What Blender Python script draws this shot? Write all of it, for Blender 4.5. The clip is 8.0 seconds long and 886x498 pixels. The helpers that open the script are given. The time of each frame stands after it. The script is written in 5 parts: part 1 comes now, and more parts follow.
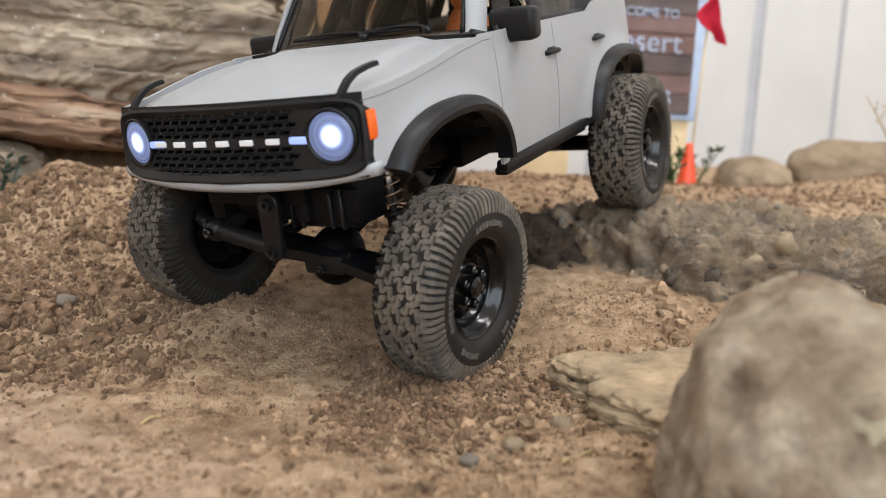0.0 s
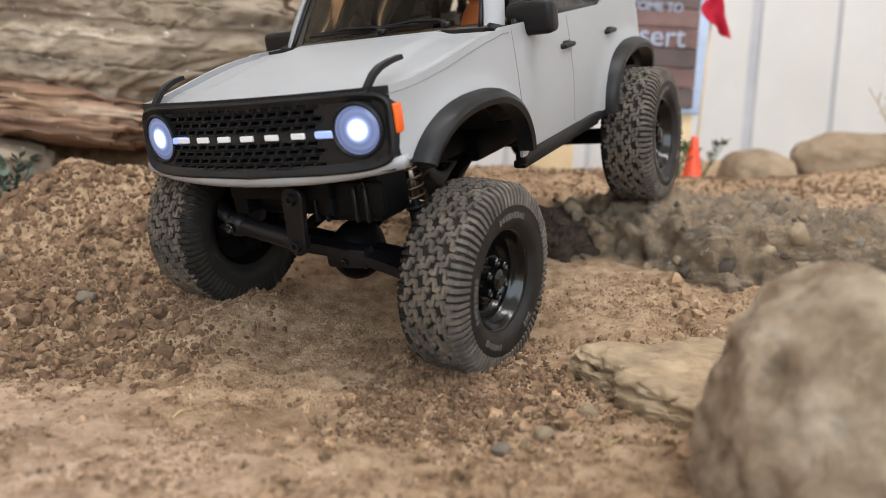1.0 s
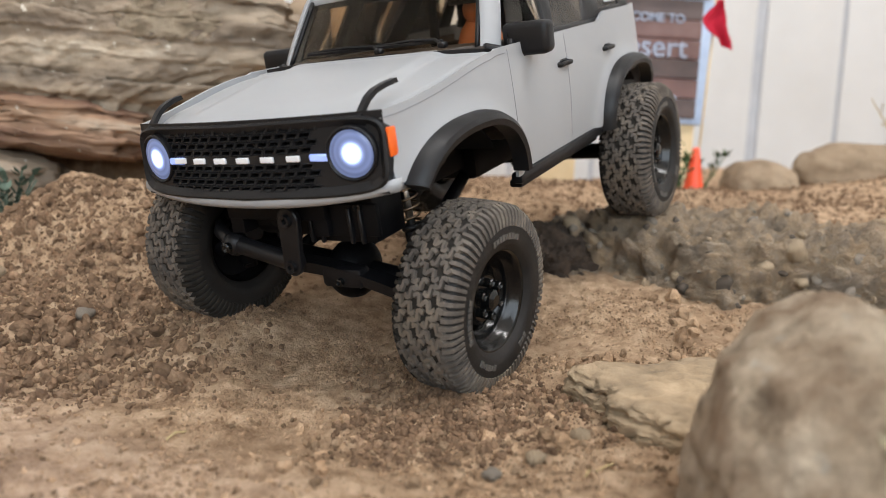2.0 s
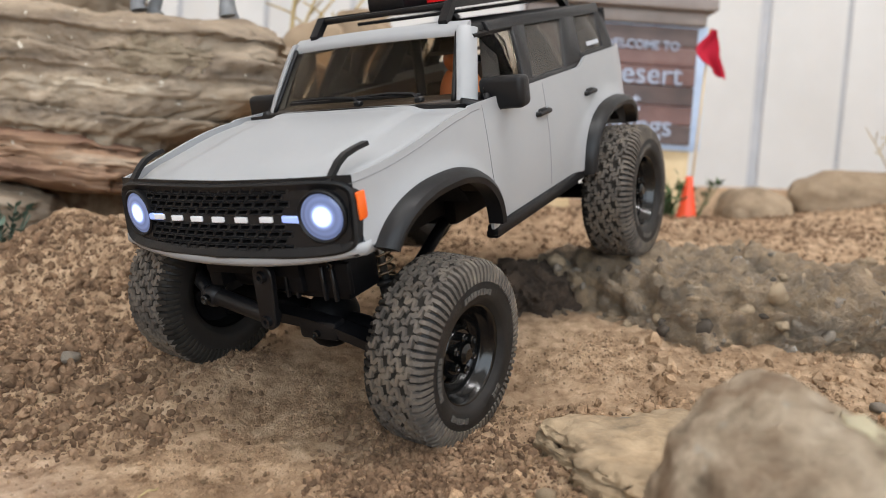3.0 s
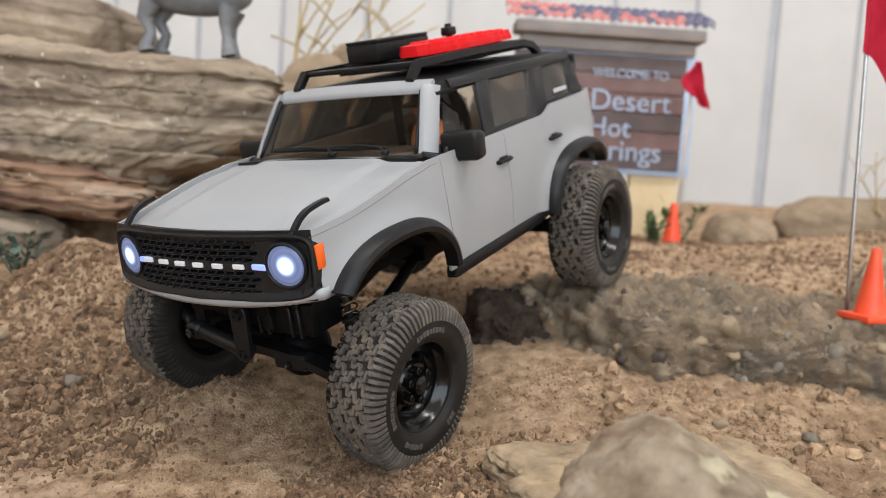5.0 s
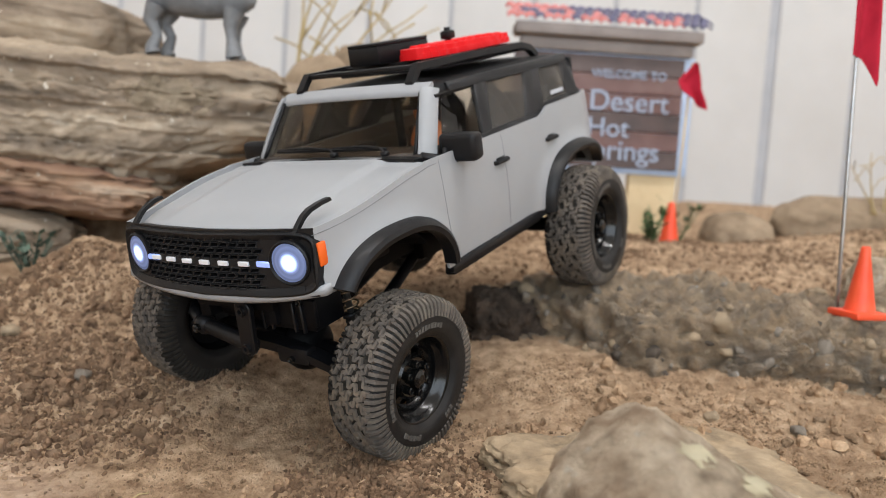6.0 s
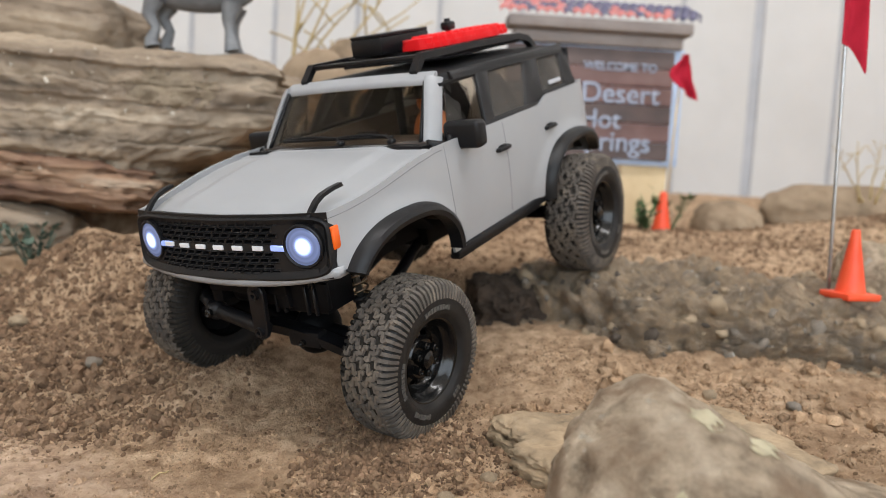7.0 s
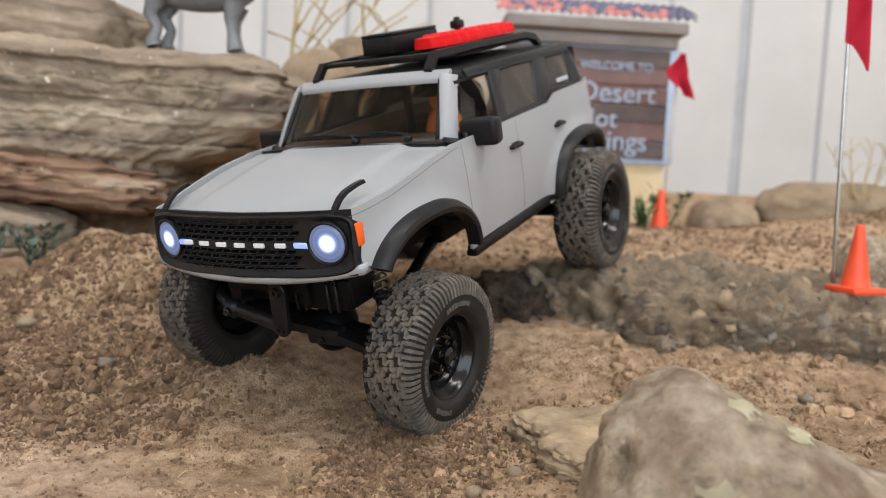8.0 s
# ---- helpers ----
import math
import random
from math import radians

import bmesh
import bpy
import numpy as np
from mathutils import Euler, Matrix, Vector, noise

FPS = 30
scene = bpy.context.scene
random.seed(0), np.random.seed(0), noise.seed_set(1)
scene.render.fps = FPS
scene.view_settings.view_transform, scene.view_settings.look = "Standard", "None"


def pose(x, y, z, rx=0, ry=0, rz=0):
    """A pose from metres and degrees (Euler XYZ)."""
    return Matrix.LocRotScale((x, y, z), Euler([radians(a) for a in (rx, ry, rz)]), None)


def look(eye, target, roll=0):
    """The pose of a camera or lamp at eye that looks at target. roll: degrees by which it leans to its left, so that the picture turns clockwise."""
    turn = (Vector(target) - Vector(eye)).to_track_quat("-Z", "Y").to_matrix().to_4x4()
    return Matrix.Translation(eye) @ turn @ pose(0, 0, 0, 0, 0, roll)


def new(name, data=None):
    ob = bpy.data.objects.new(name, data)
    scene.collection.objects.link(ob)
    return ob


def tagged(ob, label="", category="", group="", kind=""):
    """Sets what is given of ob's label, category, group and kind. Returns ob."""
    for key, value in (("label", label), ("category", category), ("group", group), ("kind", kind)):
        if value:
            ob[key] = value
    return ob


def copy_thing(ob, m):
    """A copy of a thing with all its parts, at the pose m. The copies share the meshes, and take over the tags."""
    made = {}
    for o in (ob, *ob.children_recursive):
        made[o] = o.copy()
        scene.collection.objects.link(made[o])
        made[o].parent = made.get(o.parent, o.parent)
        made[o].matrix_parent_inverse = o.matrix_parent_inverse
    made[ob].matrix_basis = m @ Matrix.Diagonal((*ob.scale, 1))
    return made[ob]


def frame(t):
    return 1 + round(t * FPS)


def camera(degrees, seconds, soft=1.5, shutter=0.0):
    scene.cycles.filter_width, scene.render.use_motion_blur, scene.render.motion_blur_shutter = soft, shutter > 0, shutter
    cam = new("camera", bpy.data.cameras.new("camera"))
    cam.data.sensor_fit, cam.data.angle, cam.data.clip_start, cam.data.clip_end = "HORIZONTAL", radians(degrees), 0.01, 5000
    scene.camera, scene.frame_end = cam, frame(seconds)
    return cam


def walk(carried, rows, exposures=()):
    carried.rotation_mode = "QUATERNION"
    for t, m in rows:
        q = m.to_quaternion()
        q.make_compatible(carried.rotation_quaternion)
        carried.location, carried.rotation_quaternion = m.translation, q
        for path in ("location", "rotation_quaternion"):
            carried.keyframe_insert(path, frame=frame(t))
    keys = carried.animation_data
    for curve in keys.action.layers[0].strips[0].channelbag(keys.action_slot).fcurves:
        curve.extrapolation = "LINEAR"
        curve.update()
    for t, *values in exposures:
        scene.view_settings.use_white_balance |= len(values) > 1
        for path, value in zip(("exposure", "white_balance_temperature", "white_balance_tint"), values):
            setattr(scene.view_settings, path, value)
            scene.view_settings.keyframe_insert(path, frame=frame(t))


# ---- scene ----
cam = camera(58.4, 8.0, soft=0.6)
METRES, EYE, TILT, LEAN, TURN = 0.12, 0.058, 0.0, 0.0, -3.7
ROWS = [
    (0.0, 0.0, 0.0, 0.0, 0.34, -5.5, -3.58),
    (0.5, -0.0346, -0.0056, -0.0142, 0.1, -5.64, -3.28),
    (1.0, -0.0682, -0.0156, -0.0139, -0.0, -5.69, -3.05),
    (2.5, -0.0124, -0.0216, 0.0928, 0.73, -5.23, -3.28),
    (3.0, 0.0422, -0.0382, 0.1664, 1.06, -5.0, -3.35),
    (3.5, 0.1299, -0.0627, 0.2201, 1.51, -4.85, -3.39),
    (4.0, 0.1528, -0.1241, 0.2975, 2.0, -4.76, -3.47),
    (4.5, 0.1962, -0.1944, 0.3009, 2.45, -4.65, -3.58),
    (6.0, 0.2474, -0.3297, 0.3067, 2.96, -4.75, -3.64),
    (6.5, 0.2434, -0.3598, 0.2753, 2.6, -4.85, -3.43),
    (7.0, 0.1887, -0.4009, 0.2697, 1.95, -4.94, -3.16),
    (7.5, 0.1688, -0.4236, 0.2534, 1.27, -4.88, -2.96),
    (8.0, 0.0761, -0.4154, 0.2504, 0.7, -4.79, -2.87),
]
walk(cam, [(t, pose(0, 0, EYE, TILT, LEAN, TURN) @ pose(METRES * x, METRES * y, METRES * z, 90 + pitch, roll, yaw)) for t, x, y, z, yaw, pitch, roll in ROWS],
     exposures=[(0.0, 0.06), (2.5, 0.03), (4.5, -0.05), (6.5, -0.13), (8.0, -0.13)])
# a phone held close to a small model: shallow depth of field
cam.data.dof.use_dof = True
cam.data.dof.focus_distance = 0.27
cam.data.dof.aperture_fstop = 12.0

# ---- light: open garage door behind the camera, shop lights on the ceiling ----
world = bpy.data.worlds.new("world")
scene.world = world
world.use_nodes = True
wn = world.node_tree
sky = wn.nodes.new("ShaderNodeTexSky")
sky.sky_type = "NISHITA"
sky.sun_disc = False
sky.sun_elevation, sky.sun_rotation = radians(48), radians(150)
wn.links.new(sky.outputs[0], wn.nodes["Background"].inputs[0])
wn.nodes["Background"].inputs[1].default_value = 0.12


def area_lamp(name, m, sx, sy, watts, colour):
    d = bpy.data.lights.new(name, "AREA")
    d.shape, d.size, d.size_y, d.energy, d.color = "RECTANGLE", sx, sy, watts, colour
    ob = new(name, d)
    ob.matrix_world = m
    return ob


area_lamp("garage_door_daylight", look((0.2, -2.55, 1.1), (0, 0.4, 0.3)), 3.0, 2.0, 72.0, (0.86, 0.94, 1.0))
area_lamp("shop_light_lamp", look((-0.25, -0.30, 2.24), (-0.25, -0.30, 0)), 1.2, 0.14, 24.0, (1.0, 0.985, 0.985))
area_lamp("shop_light_lamp", look((1.15, -0.30, 2.24), (1.15, -0.30, 0)), 1.2, 0.14, 28.0, (1.0, 0.985, 0.985))


# the model's own lamps throw a bluish pool on the soil before it
for sgn in (1, -1):
    d = bpy.data.lights.new("headlight_lamp", "SPOT")
    d.energy, d.color, d.spot_size, d.spot_blend, d.shadow_soft_size = 0.38, (0.62, 0.72, 1.0), radians(120), 1.0, 0.004
    ob = new("headlight_lamp", d)
    eye = Vector((0.0098, 0.3241, 0.0363)) + 0.1015 * Vector((-0.5202, -0.8102, -0.2701)) + sgn * 0.0388 * Vector((0.8314, -0.5527, 0.0568)) + 0.0548 * Vector((-0.1951, -0.1952, 0.9611))
    ob.matrix_world = look(eye, eye + Vector((-0.5202, -0.8102, -0.32)))


# ---- materials ----
def material(name, colours, rough=0.6, scale=60.0, detail=6.0, bump=0.0, bump_scale=400.0, metal=0.0, spot=0.0,
             spot_scale=15.0, spot_colour=(0.05, 0.04, 0.03), bands=0.0, band_scale=40.0, spec=0.5, coat=0.0, random_value=0.0, speck=0.0, speck_scale=60.0):
    """Noise-mottled surface: a ramp of colours, large stains, optional strata, fine relief."""
    m = bpy.data.materials.new(name)
    m.use_nodes = True
    nt = m.node_tree
    b = nt.nodes["Principled BSDF"]
    co = nt.nodes.new("ShaderNodeTexCoord")
    n1 = nt.nodes.new("ShaderNodeTexNoise")
    n1.inputs["Scale"].default_value, n1.inputs["Detail"].default_value, n1.inputs["Roughness"].default_value = scale, detail, 0.65
    nt.links.new(co.outputs["Object"], n1.inputs["Vector"])
    value = n1.outputs["Fac"]
    if bands:
        mp = nt.nodes.new("ShaderNodeMapping")
        mp.inputs["Scale"].default_value = (0.12, 0.12, 1.0)
        nt.links.new(co.outputs["Object"], mp.inputs["Vector"])
        n4 = nt.nodes.new("ShaderNodeTexNoise")
        n4.inputs["Scale"].default_value, n4.inputs["Detail"].default_value = band_scale, 5.0
        nt.links.new(mp.outputs[0], n4.inputs["Vector"])
        mixv = nt.nodes.new("ShaderNodeMix")
        mixv.inputs[0].default_value = bands
        nt.links.new(value, mixv.inputs[2])
        nt.links.new(n4.outputs["Fac"], mixv.inputs[3])
        value = mixv.outputs[0]
    ramp = nt.nodes.new("ShaderNodeValToRGB")
    cr = ramp.color_ramp
    while len(cr.elements) < len(colours):
        cr.elements.new(0.5)
    for i, c in enumerate(colours):
        cr.elements[i].position = 0.3 + 0.4 * i / max(1, len(colours) - 1)
        cr.elements[i].color = (*c, 1)
    nt.links.new(value, ramp.inputs[0])
    colour = ramp.outputs[0]
    if spot:
        n2 = nt.nodes.new("ShaderNodeTexNoise")
        n2.inputs["Scale"].default_value, n2.inputs["Detail"].default_value = spot_scale, 4.0
        nt.links.new(co.outputs["Object"], n2.inputs["Vector"])
        r2 = nt.nodes.new("ShaderNodeValToRGB")
        r2.color_ramp.elements[0].position, r2.color_ramp.elements[1].position = 0.48, 0.68
        nt.links.new(n2.outputs["Fac"], r2.inputs[0])
        mul = nt.nodes.new("ShaderNodeMath")
        mul.operation = "MULTIPLY"
        mul.inputs[1].default_value = spot
        nt.links.new(r2.outputs[0], mul.inputs[0])
        mx = nt.nodes.new("ShaderNodeMix")
        mx.data_type = "RGBA"
        nt.links.new(mul.outputs[0], mx.inputs[0])
        nt.links.new(colour, mx.inputs[6])
        mx.inputs[7].default_value = (*spot_colour, 1)
        colour = mx.outputs[2]
    if random_value:
        geo = nt.nodes.new("ShaderNodeNewGeometry")
        hsv = nt.nodes.new("ShaderNodeHueSaturation")
        mr = nt.nodes.new("ShaderNodeMapRange")
        mr.inputs["To Min"].default_value, mr.inputs["To Max"].default_value = 1 - random_value, 1 + random_value
        nt.links.new(geo.outputs["Random Per Island"], mr.inputs["Value"])
        nt.links.new(mr.outputs[0], hsv.inputs["Value"])
        nt.links.new(colour, hsv.inputs["Color"])
        colour = hsv.outputs[0]
    if speck:
        n5 = nt.nodes.new("ShaderNodeTexNoise")
        n5.inputs["Scale"].default_value, n5.inputs["Detail"].default_value = speck_scale, 3.0
        nt.links.new(co.outputs["Object"], n5.inputs["Vector"])
        r5 = nt.nodes.new("ShaderNodeValToRGB")
        r5.color_ramp.elements[0].position, r5.color_ramp.elements[1].position = 0.68, 0.73
        nt.links.new(n5.outputs["Fac"], r5.inputs[0])
        m5 = nt.nodes.new("ShaderNodeMath")
        m5.operation = "MULTIPLY"
        m5.inputs[1].default_value = speck
        nt.links.new(r5.outputs[0], m5.inputs[0])
        mx5 = nt.nodes.new("ShaderNodeMix")
        mx5.data_type = "RGBA"
        nt.links.new(m5.outputs[0], mx5.inputs[0])
        nt.links.new(colour, mx5.inputs[6])
        mx5.inputs[7].default_value = (0.62, 0.57, 0.48, 1)
        colour = mx5.outputs[2]
    nt.links.new(colour, b.inputs["Base Color"])
    b.inputs["Roughness"].default_value, b.inputs["Metallic"].default_value = rough, metal
    b.inputs["Specular IOR Level"].default_value = spec
    b.inputs["Coat Weight"].default_value = coat
    if bump:
        n3 = nt.nodes.new("ShaderNodeTexNoise")
        n3.inputs["Scale"].default_value, n3.inputs["Detail"].default_value, n3.inputs["Roughness"].default_value = bump_scale, 8.0, 0.7
        nt.links.new(co.outputs["Object"], n3.inputs["Vector"])
        bp = nt.nodes.new("ShaderNodeBump")
        bp.inputs["Strength"].default_value, bp.inputs["Distance"].default_value = 1.0, bump
        height = n3.outputs["Fac"]
        if bands:
            mh = nt.nodes.new("ShaderNodeMix")
            mh.inputs[0].default_value = 0.5
            nt.links.new(height, mh.inputs[2])
            nt.links.new(n4.outputs["Fac"], mh.inputs[3])
            height = mh.outputs[0]
        nt.links.new(height, bp.inputs["Height"])
        nt.links.new(bp.outputs[0], b.inputs["Normal"])
    return m


def glow(name, colour, strength):
    m = material(name, [colour, colour], 0.2)
    b = m.node_tree.nodes["Principled BSDF"]
    b.inputs["Emission Color"].default_value, b.inputs["Emission Strength"].default_value = (*colour, 1), strength
    return m


def glass(name, tint, alpha_mix, rough=0.03):
    """Thin tinted plastic pane: mostly clear, with a glossy face."""
    m = bpy.data.materials.new(name)
    m.use_nodes = True
    nt = m.node_tree
    out = nt.nodes["Material Output"]
    tr = nt.nodes.new("ShaderNodeBsdfTransparent")
    tr.inputs[0].default_value = (*tint, 1)
    gl = nt.nodes.new("ShaderNodeBsdfGlossy")
    gl.inputs["Roughness"].default_value = rough
    fr = nt.nodes.new("ShaderNodeFresnel")
    fr.inputs[0].default_value = 1.17
    ms = nt.nodes.new("ShaderNodeMixShader")
    nt.links.new(fr.outputs[0], ms.inputs[0])
    nt.links.new(tr.outputs[0], ms.inputs[1])
    nt.links.new(gl.outputs[0], ms.inputs[2])
    nt.links.new(ms.outputs[0], out.inputs[0])
    return m


SOIL = material("sandy_soil", [(0.25, 0.152, 0.088), (0.57, 0.39, 0.247), (0.80, 0.59, 0.40)], 0.95, 130, 15, 0.0030, 700, spot=0.45, spot_scale=19, spot_colour=(0.21, 0.125, 0.07), spec=0.15)
# damp colour of the heap, also used to dim the far soil
DAMP_DIM = material("damp_and_dim_soil", [(0.095, 0.058, 0.036), (0.225, 0.14, 0.085), (0.37, 0.248, 0.158)], 0.95, 150, 10, 0.0012, 800, spec=0.2, random_value=0.28)
CLOD = material("soil_clod", [(0.20, 0.123, 0.071), (0.38, 0.253, 0.155), (0.56, 0.395, 0.255)], 0.95, 130, 10, 0.0012, 800, spec=0.15, random_value=0.4)
ROCK_TAN = material("layered_sandstone", [(0.035, 0.028, 0.022), (0.205, 0.155, 0.108), (0.38, 0.30, 0.215), (0.62, 0.54, 0.43)], 0.62, 34, 13, 0.0022, 150, bands=0.7, band_scale=75, spot=0.5, spot_scale=16, spot_colour=(0.13, 0.09, 0.062), spec=0.45, speck=0.95, speck_scale=150)
ROCK_GREY = material("grey_fieldstone", [(0.23, 0.172, 0.12), (0.60, 0.475, 0.34), (0.84, 0.71, 0.54)], 0.85, 95, 14, 0.005, 380, speck=0.7, speck_scale=120, spot=0.7, spot_scale=70, spot_colour=(0.33, 0.215, 0.135), spec=0.25)
ROCK_CONG = material("conglomerate_rock", [(0.13, 0.088, 0.05), (0.52, 0.36, 0.215), (0.78, 0.57, 0.36)], 0.55, 80, 13, 0.0065, 420, spot=0.7, spot_scale=55, spot_colour=(0.14, 0.108, 0.078), spec=0.45, speck=0.9, speck_scale=200)


def gravel_in(mat, scale, amount):
    """Bedded gravel: cells of differing grey and tan over the stone's own colour."""
    nt = mat.node_tree
    bsdf = nt.nodes["Principled BSDF"]
    under = bsdf.inputs["Base Color"].links[0].from_socket
    co, warp, add = nt.nodes.new("ShaderNodeTexCoord"), nt.nodes.new("ShaderNodeTexNoise"), nt.nodes.new("ShaderNodeVectorMath")
    warp.inputs["Scale"].default_value = scale * 0.8
    add.operation = "MULTIPLY_ADD"
    add.inputs[1].default_value = (0.008, 0.008, 0.008)
    cells, ramp, mix = nt.nodes.new("ShaderNodeTexVoronoi"), nt.nodes.new("ShaderNodeValToRGB"), nt.nodes.new("ShaderNodeMix")
    cells.inputs["Scale"].default_value = scale
    nt.links.new(co.outputs["Object"], warp.inputs["Vector"])
    nt.links.new(warp.outputs["Color"], add.inputs[0])
    nt.links.new(co.outputs["Object"], add.inputs[2])
    nt.links.new(add.outputs[0], cells.inputs["Vector"])
    stops = [(0.0, (0.09, 0.07, 0.05)), (0.25, (0.27, 0.22, 0.17)), (0.45, (0.44, 0.32, 0.205)), (0.65, (0.34, 0.305, 0.265)), (0.85, (0.54, 0.39, 0.245)), (1.0, (0.70, 0.59, 0.44))]
    while len(ramp.color_ramp.elements) < len(stops):
        ramp.color_ramp.elements.new(0.5)
    for el, (at, colour) in zip(ramp.color_ramp.elements, stops):
        el.position, el.color = at, (*colour, 1)
    nt.links.new(cells.outputs["Color"], ramp.inputs[0])
    mix.data_type = "RGBA"
    mix.inputs[0].default_value = amount
    nt.links.new(under, mix.inputs[6])
    nt.links.new(ramp.outputs[0], mix.inputs[7])
    nt.links.new(mix.outputs[2], bsdf.inputs["Base Color"])


gravel_in(ROCK_CONG, 130, 0.42)
gravel_in(ROCK_CONG, 330, 0.30)
ROCK_PALE = material("pale_buff_crust", [(0.36, 0.28, 0.19), (0.58, 0.48, 0.36)], 0.8, 60, 8, 0.0012, 300, spec=0.3)
ROCK_SLAB = material("flat_slate", [(0.16, 0.125, 0.085), (0.43, 0.32, 0.205), (0.64, 0.49, 0.325)], 0.85, 75, 14, 0.0022, 420, bands=0.25, band_scale=160, spot=0.4, spot_scale=45, spot_colour=(0.16, 0.13, 0.095), spec=0.25)
BOULDER = material("tan_boulder", [(0.16, 0.115, 0.075), (0.29, 0.215, 0.145), (0.38, 0.29, 0.20)], 0.85, 30, 8, 0.0008, 260, spec=0.2)
LICHEN = material("pale_lichen", [(0.62, 0.55, 0.38), (0.80, 0.73, 0.54)], 0.95, 120, 6, 0.0005, 700, spec=0.1)
PAINT = material("white_truck_paint", [(0.30, 0.308, 0.32), (0.325, 0.333, 0.345)], 0.36, 25, 4, 0.00003, 900, spec=0.45)
BLACK = material("black_plastic", [(0.004, 0.004, 0.005), (0.008, 0.008, 0.009)], 0.42, 120, 5, 0.00006, 1500, spec=0.28)
TRIM = material("satin_black_trim", [(0.005, 0.005, 0.006), (0.010, 0.010, 0.011)], 0.42, 90, 5, 0.00008, 1800, spec=0.3)
DARK = material("dark_recess", [(0.004, 0.004, 0.005), (0.008, 0.008, 0.009)], 0.7, 120, 3, spec=0.1)
TREAD_SHADE = material("dusty_shaded_tread", [(0.018, 0.016, 0.014), (0.038, 0.033, 0.028)], 0.95, 160, 6, spec=0.1)
RUBBER = material("dusty_rubber", [(0.055, 0.048, 0.042), (0.105, 0.09, 0.077), (0.18, 0.15, 0.12)], 0.85, 130, 8, 0.00012, 1500, spot=0.5, spot_scale=55, spot_colour=(0.16, 0.125, 0.09), spec=0.25)
SIDEWALL = material("black_sidewall", [(0.008, 0.0072, 0.0068), (0.018, 0.016, 0.0148)], 0.55, 150, 6, 0.0001, 1500, spec=0.3)
WORN = material("worn_sidewall_mark", [(0.05, 0.047, 0.043), (0.10, 0.092, 0.083)], 0.6, 150, 6)
RIM = material("gloss_black_rim", [(0.003, 0.003, 0.003), (0.006, 0.006, 0.006)], 0.2, 80, 3, spec=0.4)
STEEL = material("bare_steel", [(0.35, 0.35, 0.35), (0.5, 0.5, 0.5)], 0.3, 200, 4, metal=1.0)
BRONZE = material("dark_spring_steel", [(0.20, 0.15, 0.10), (0.30, 0.23, 0.16)], 0.4, 200, 4, metal=1.0)
RED = material("red_plastic", [(0.66, 0.006, 0.010), (0.78, 0.010, 0.015)], 0.42, 60, 4, 0.00005, 900, spec=0.22)
CLOTH = material("red_cloth", [(0.36, 0.012, 0.03), (0.48, 0.02, 0.045)], 0.9, 90, 6, 0.0003, 1600, spec=0.2)
ORANGE = material("orange_vinyl", [(0.80, 0.07, 0.022), (0.88, 0.10, 0.03)], 0.45, 60, 5, 0.00008, 600, spot=0.25, spot_scale=60, spot_colour=(0.5, 0.1, 0.05))
AMBER = material("amber_lens", [(0.75, 0.10, 0.01), (0.85, 0.14, 0.015)], 0.2, 60, 3)
WHITE = material("white_mark", [(0.75, 0.77, 0.8), (0.8, 0.82, 0.85)], 0.4, 60, 3)
HARDTOP = material("matt_black_hardtop", [(0.006, 0.006, 0.007), (0.011, 0.011, 0.012)], 0.62, 90, 5, 0.00008, 1800, spec=0.2)
CHASSIS = material("deep_black_chassis", [(0.002, 0.002, 0.0025), (0.005, 0.005, 0.006)], 0.5, 120, 5, 0.00006, 1500, spec=0.11)
LAMP = glow("lit_lamp_core", (0.85, 0.92, 1.0), 14.0)
LENS = glow("lit_lamp_lens", (0.34, 0.46, 0.95), 0.45)
BEAM_LENS = glow("lit_reflector_lens", (0.42, 0.54, 1.0), 1.0)
nt_ = BEAM_LENS.node_tree
nt_.links.remove(nt_.nodes["Principled BSDF"].inputs["Base Color"].links[0])
nt_.nodes["Principled BSDF"].inputs["Base Color"].default_value = (0.06, 0.08, 0.16, 1)
co_, di_, mr_ = nt_.nodes.new("ShaderNodeTexCoord"), nt_.nodes.new("ShaderNodeVectorMath"), nt_.nodes.new("ShaderNodeValToRGB")
mul_ = nt_.nodes.new("ShaderNodeVectorMath")
mul_.operation, di_.operation = "MULTIPLY", "DISTANCE"
mul_.inputs[1].default_value = (0, 1, 1)
di_.inputs[1].default_value = (0, 0.56, 0.52)
nt_.links.new(co_.outputs["Generated"], mul_.inputs[0])
nt_.links.new(mul_.outputs[0], di_.inputs[0])
nt_.links.new(di_.outputs["Value"], mr_.inputs[0])
ring_stops = [(0.0, 7.0), (0.16, 3.0), (0.24, 0.6), (0.30, 0.26), (0.38, 0.36), (0.43, 0.18), (0.5, 0.32)]
while len(mr_.color_ramp.elements) < len(ring_stops):
    mr_.color_ramp.elements.new(0.5)
for el_, (at_, v_) in zip(mr_.color_ramp.elements, ring_stops):
    el_.position, el_.color = at_, (v_, v_, v_, 1)
nt_.links.new(mr_.outputs[0], nt_.nodes["Principled BSDF"].inputs["Emission Strength"])
WINDOW = glass("smoked_window", (0.86, 0.80, 0.72), 0.0)
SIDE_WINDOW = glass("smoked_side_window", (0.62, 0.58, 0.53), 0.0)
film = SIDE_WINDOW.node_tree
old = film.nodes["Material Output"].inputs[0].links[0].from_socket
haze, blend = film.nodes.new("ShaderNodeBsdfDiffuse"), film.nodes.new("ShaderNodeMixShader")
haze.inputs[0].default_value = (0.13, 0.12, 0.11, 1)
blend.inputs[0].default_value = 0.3
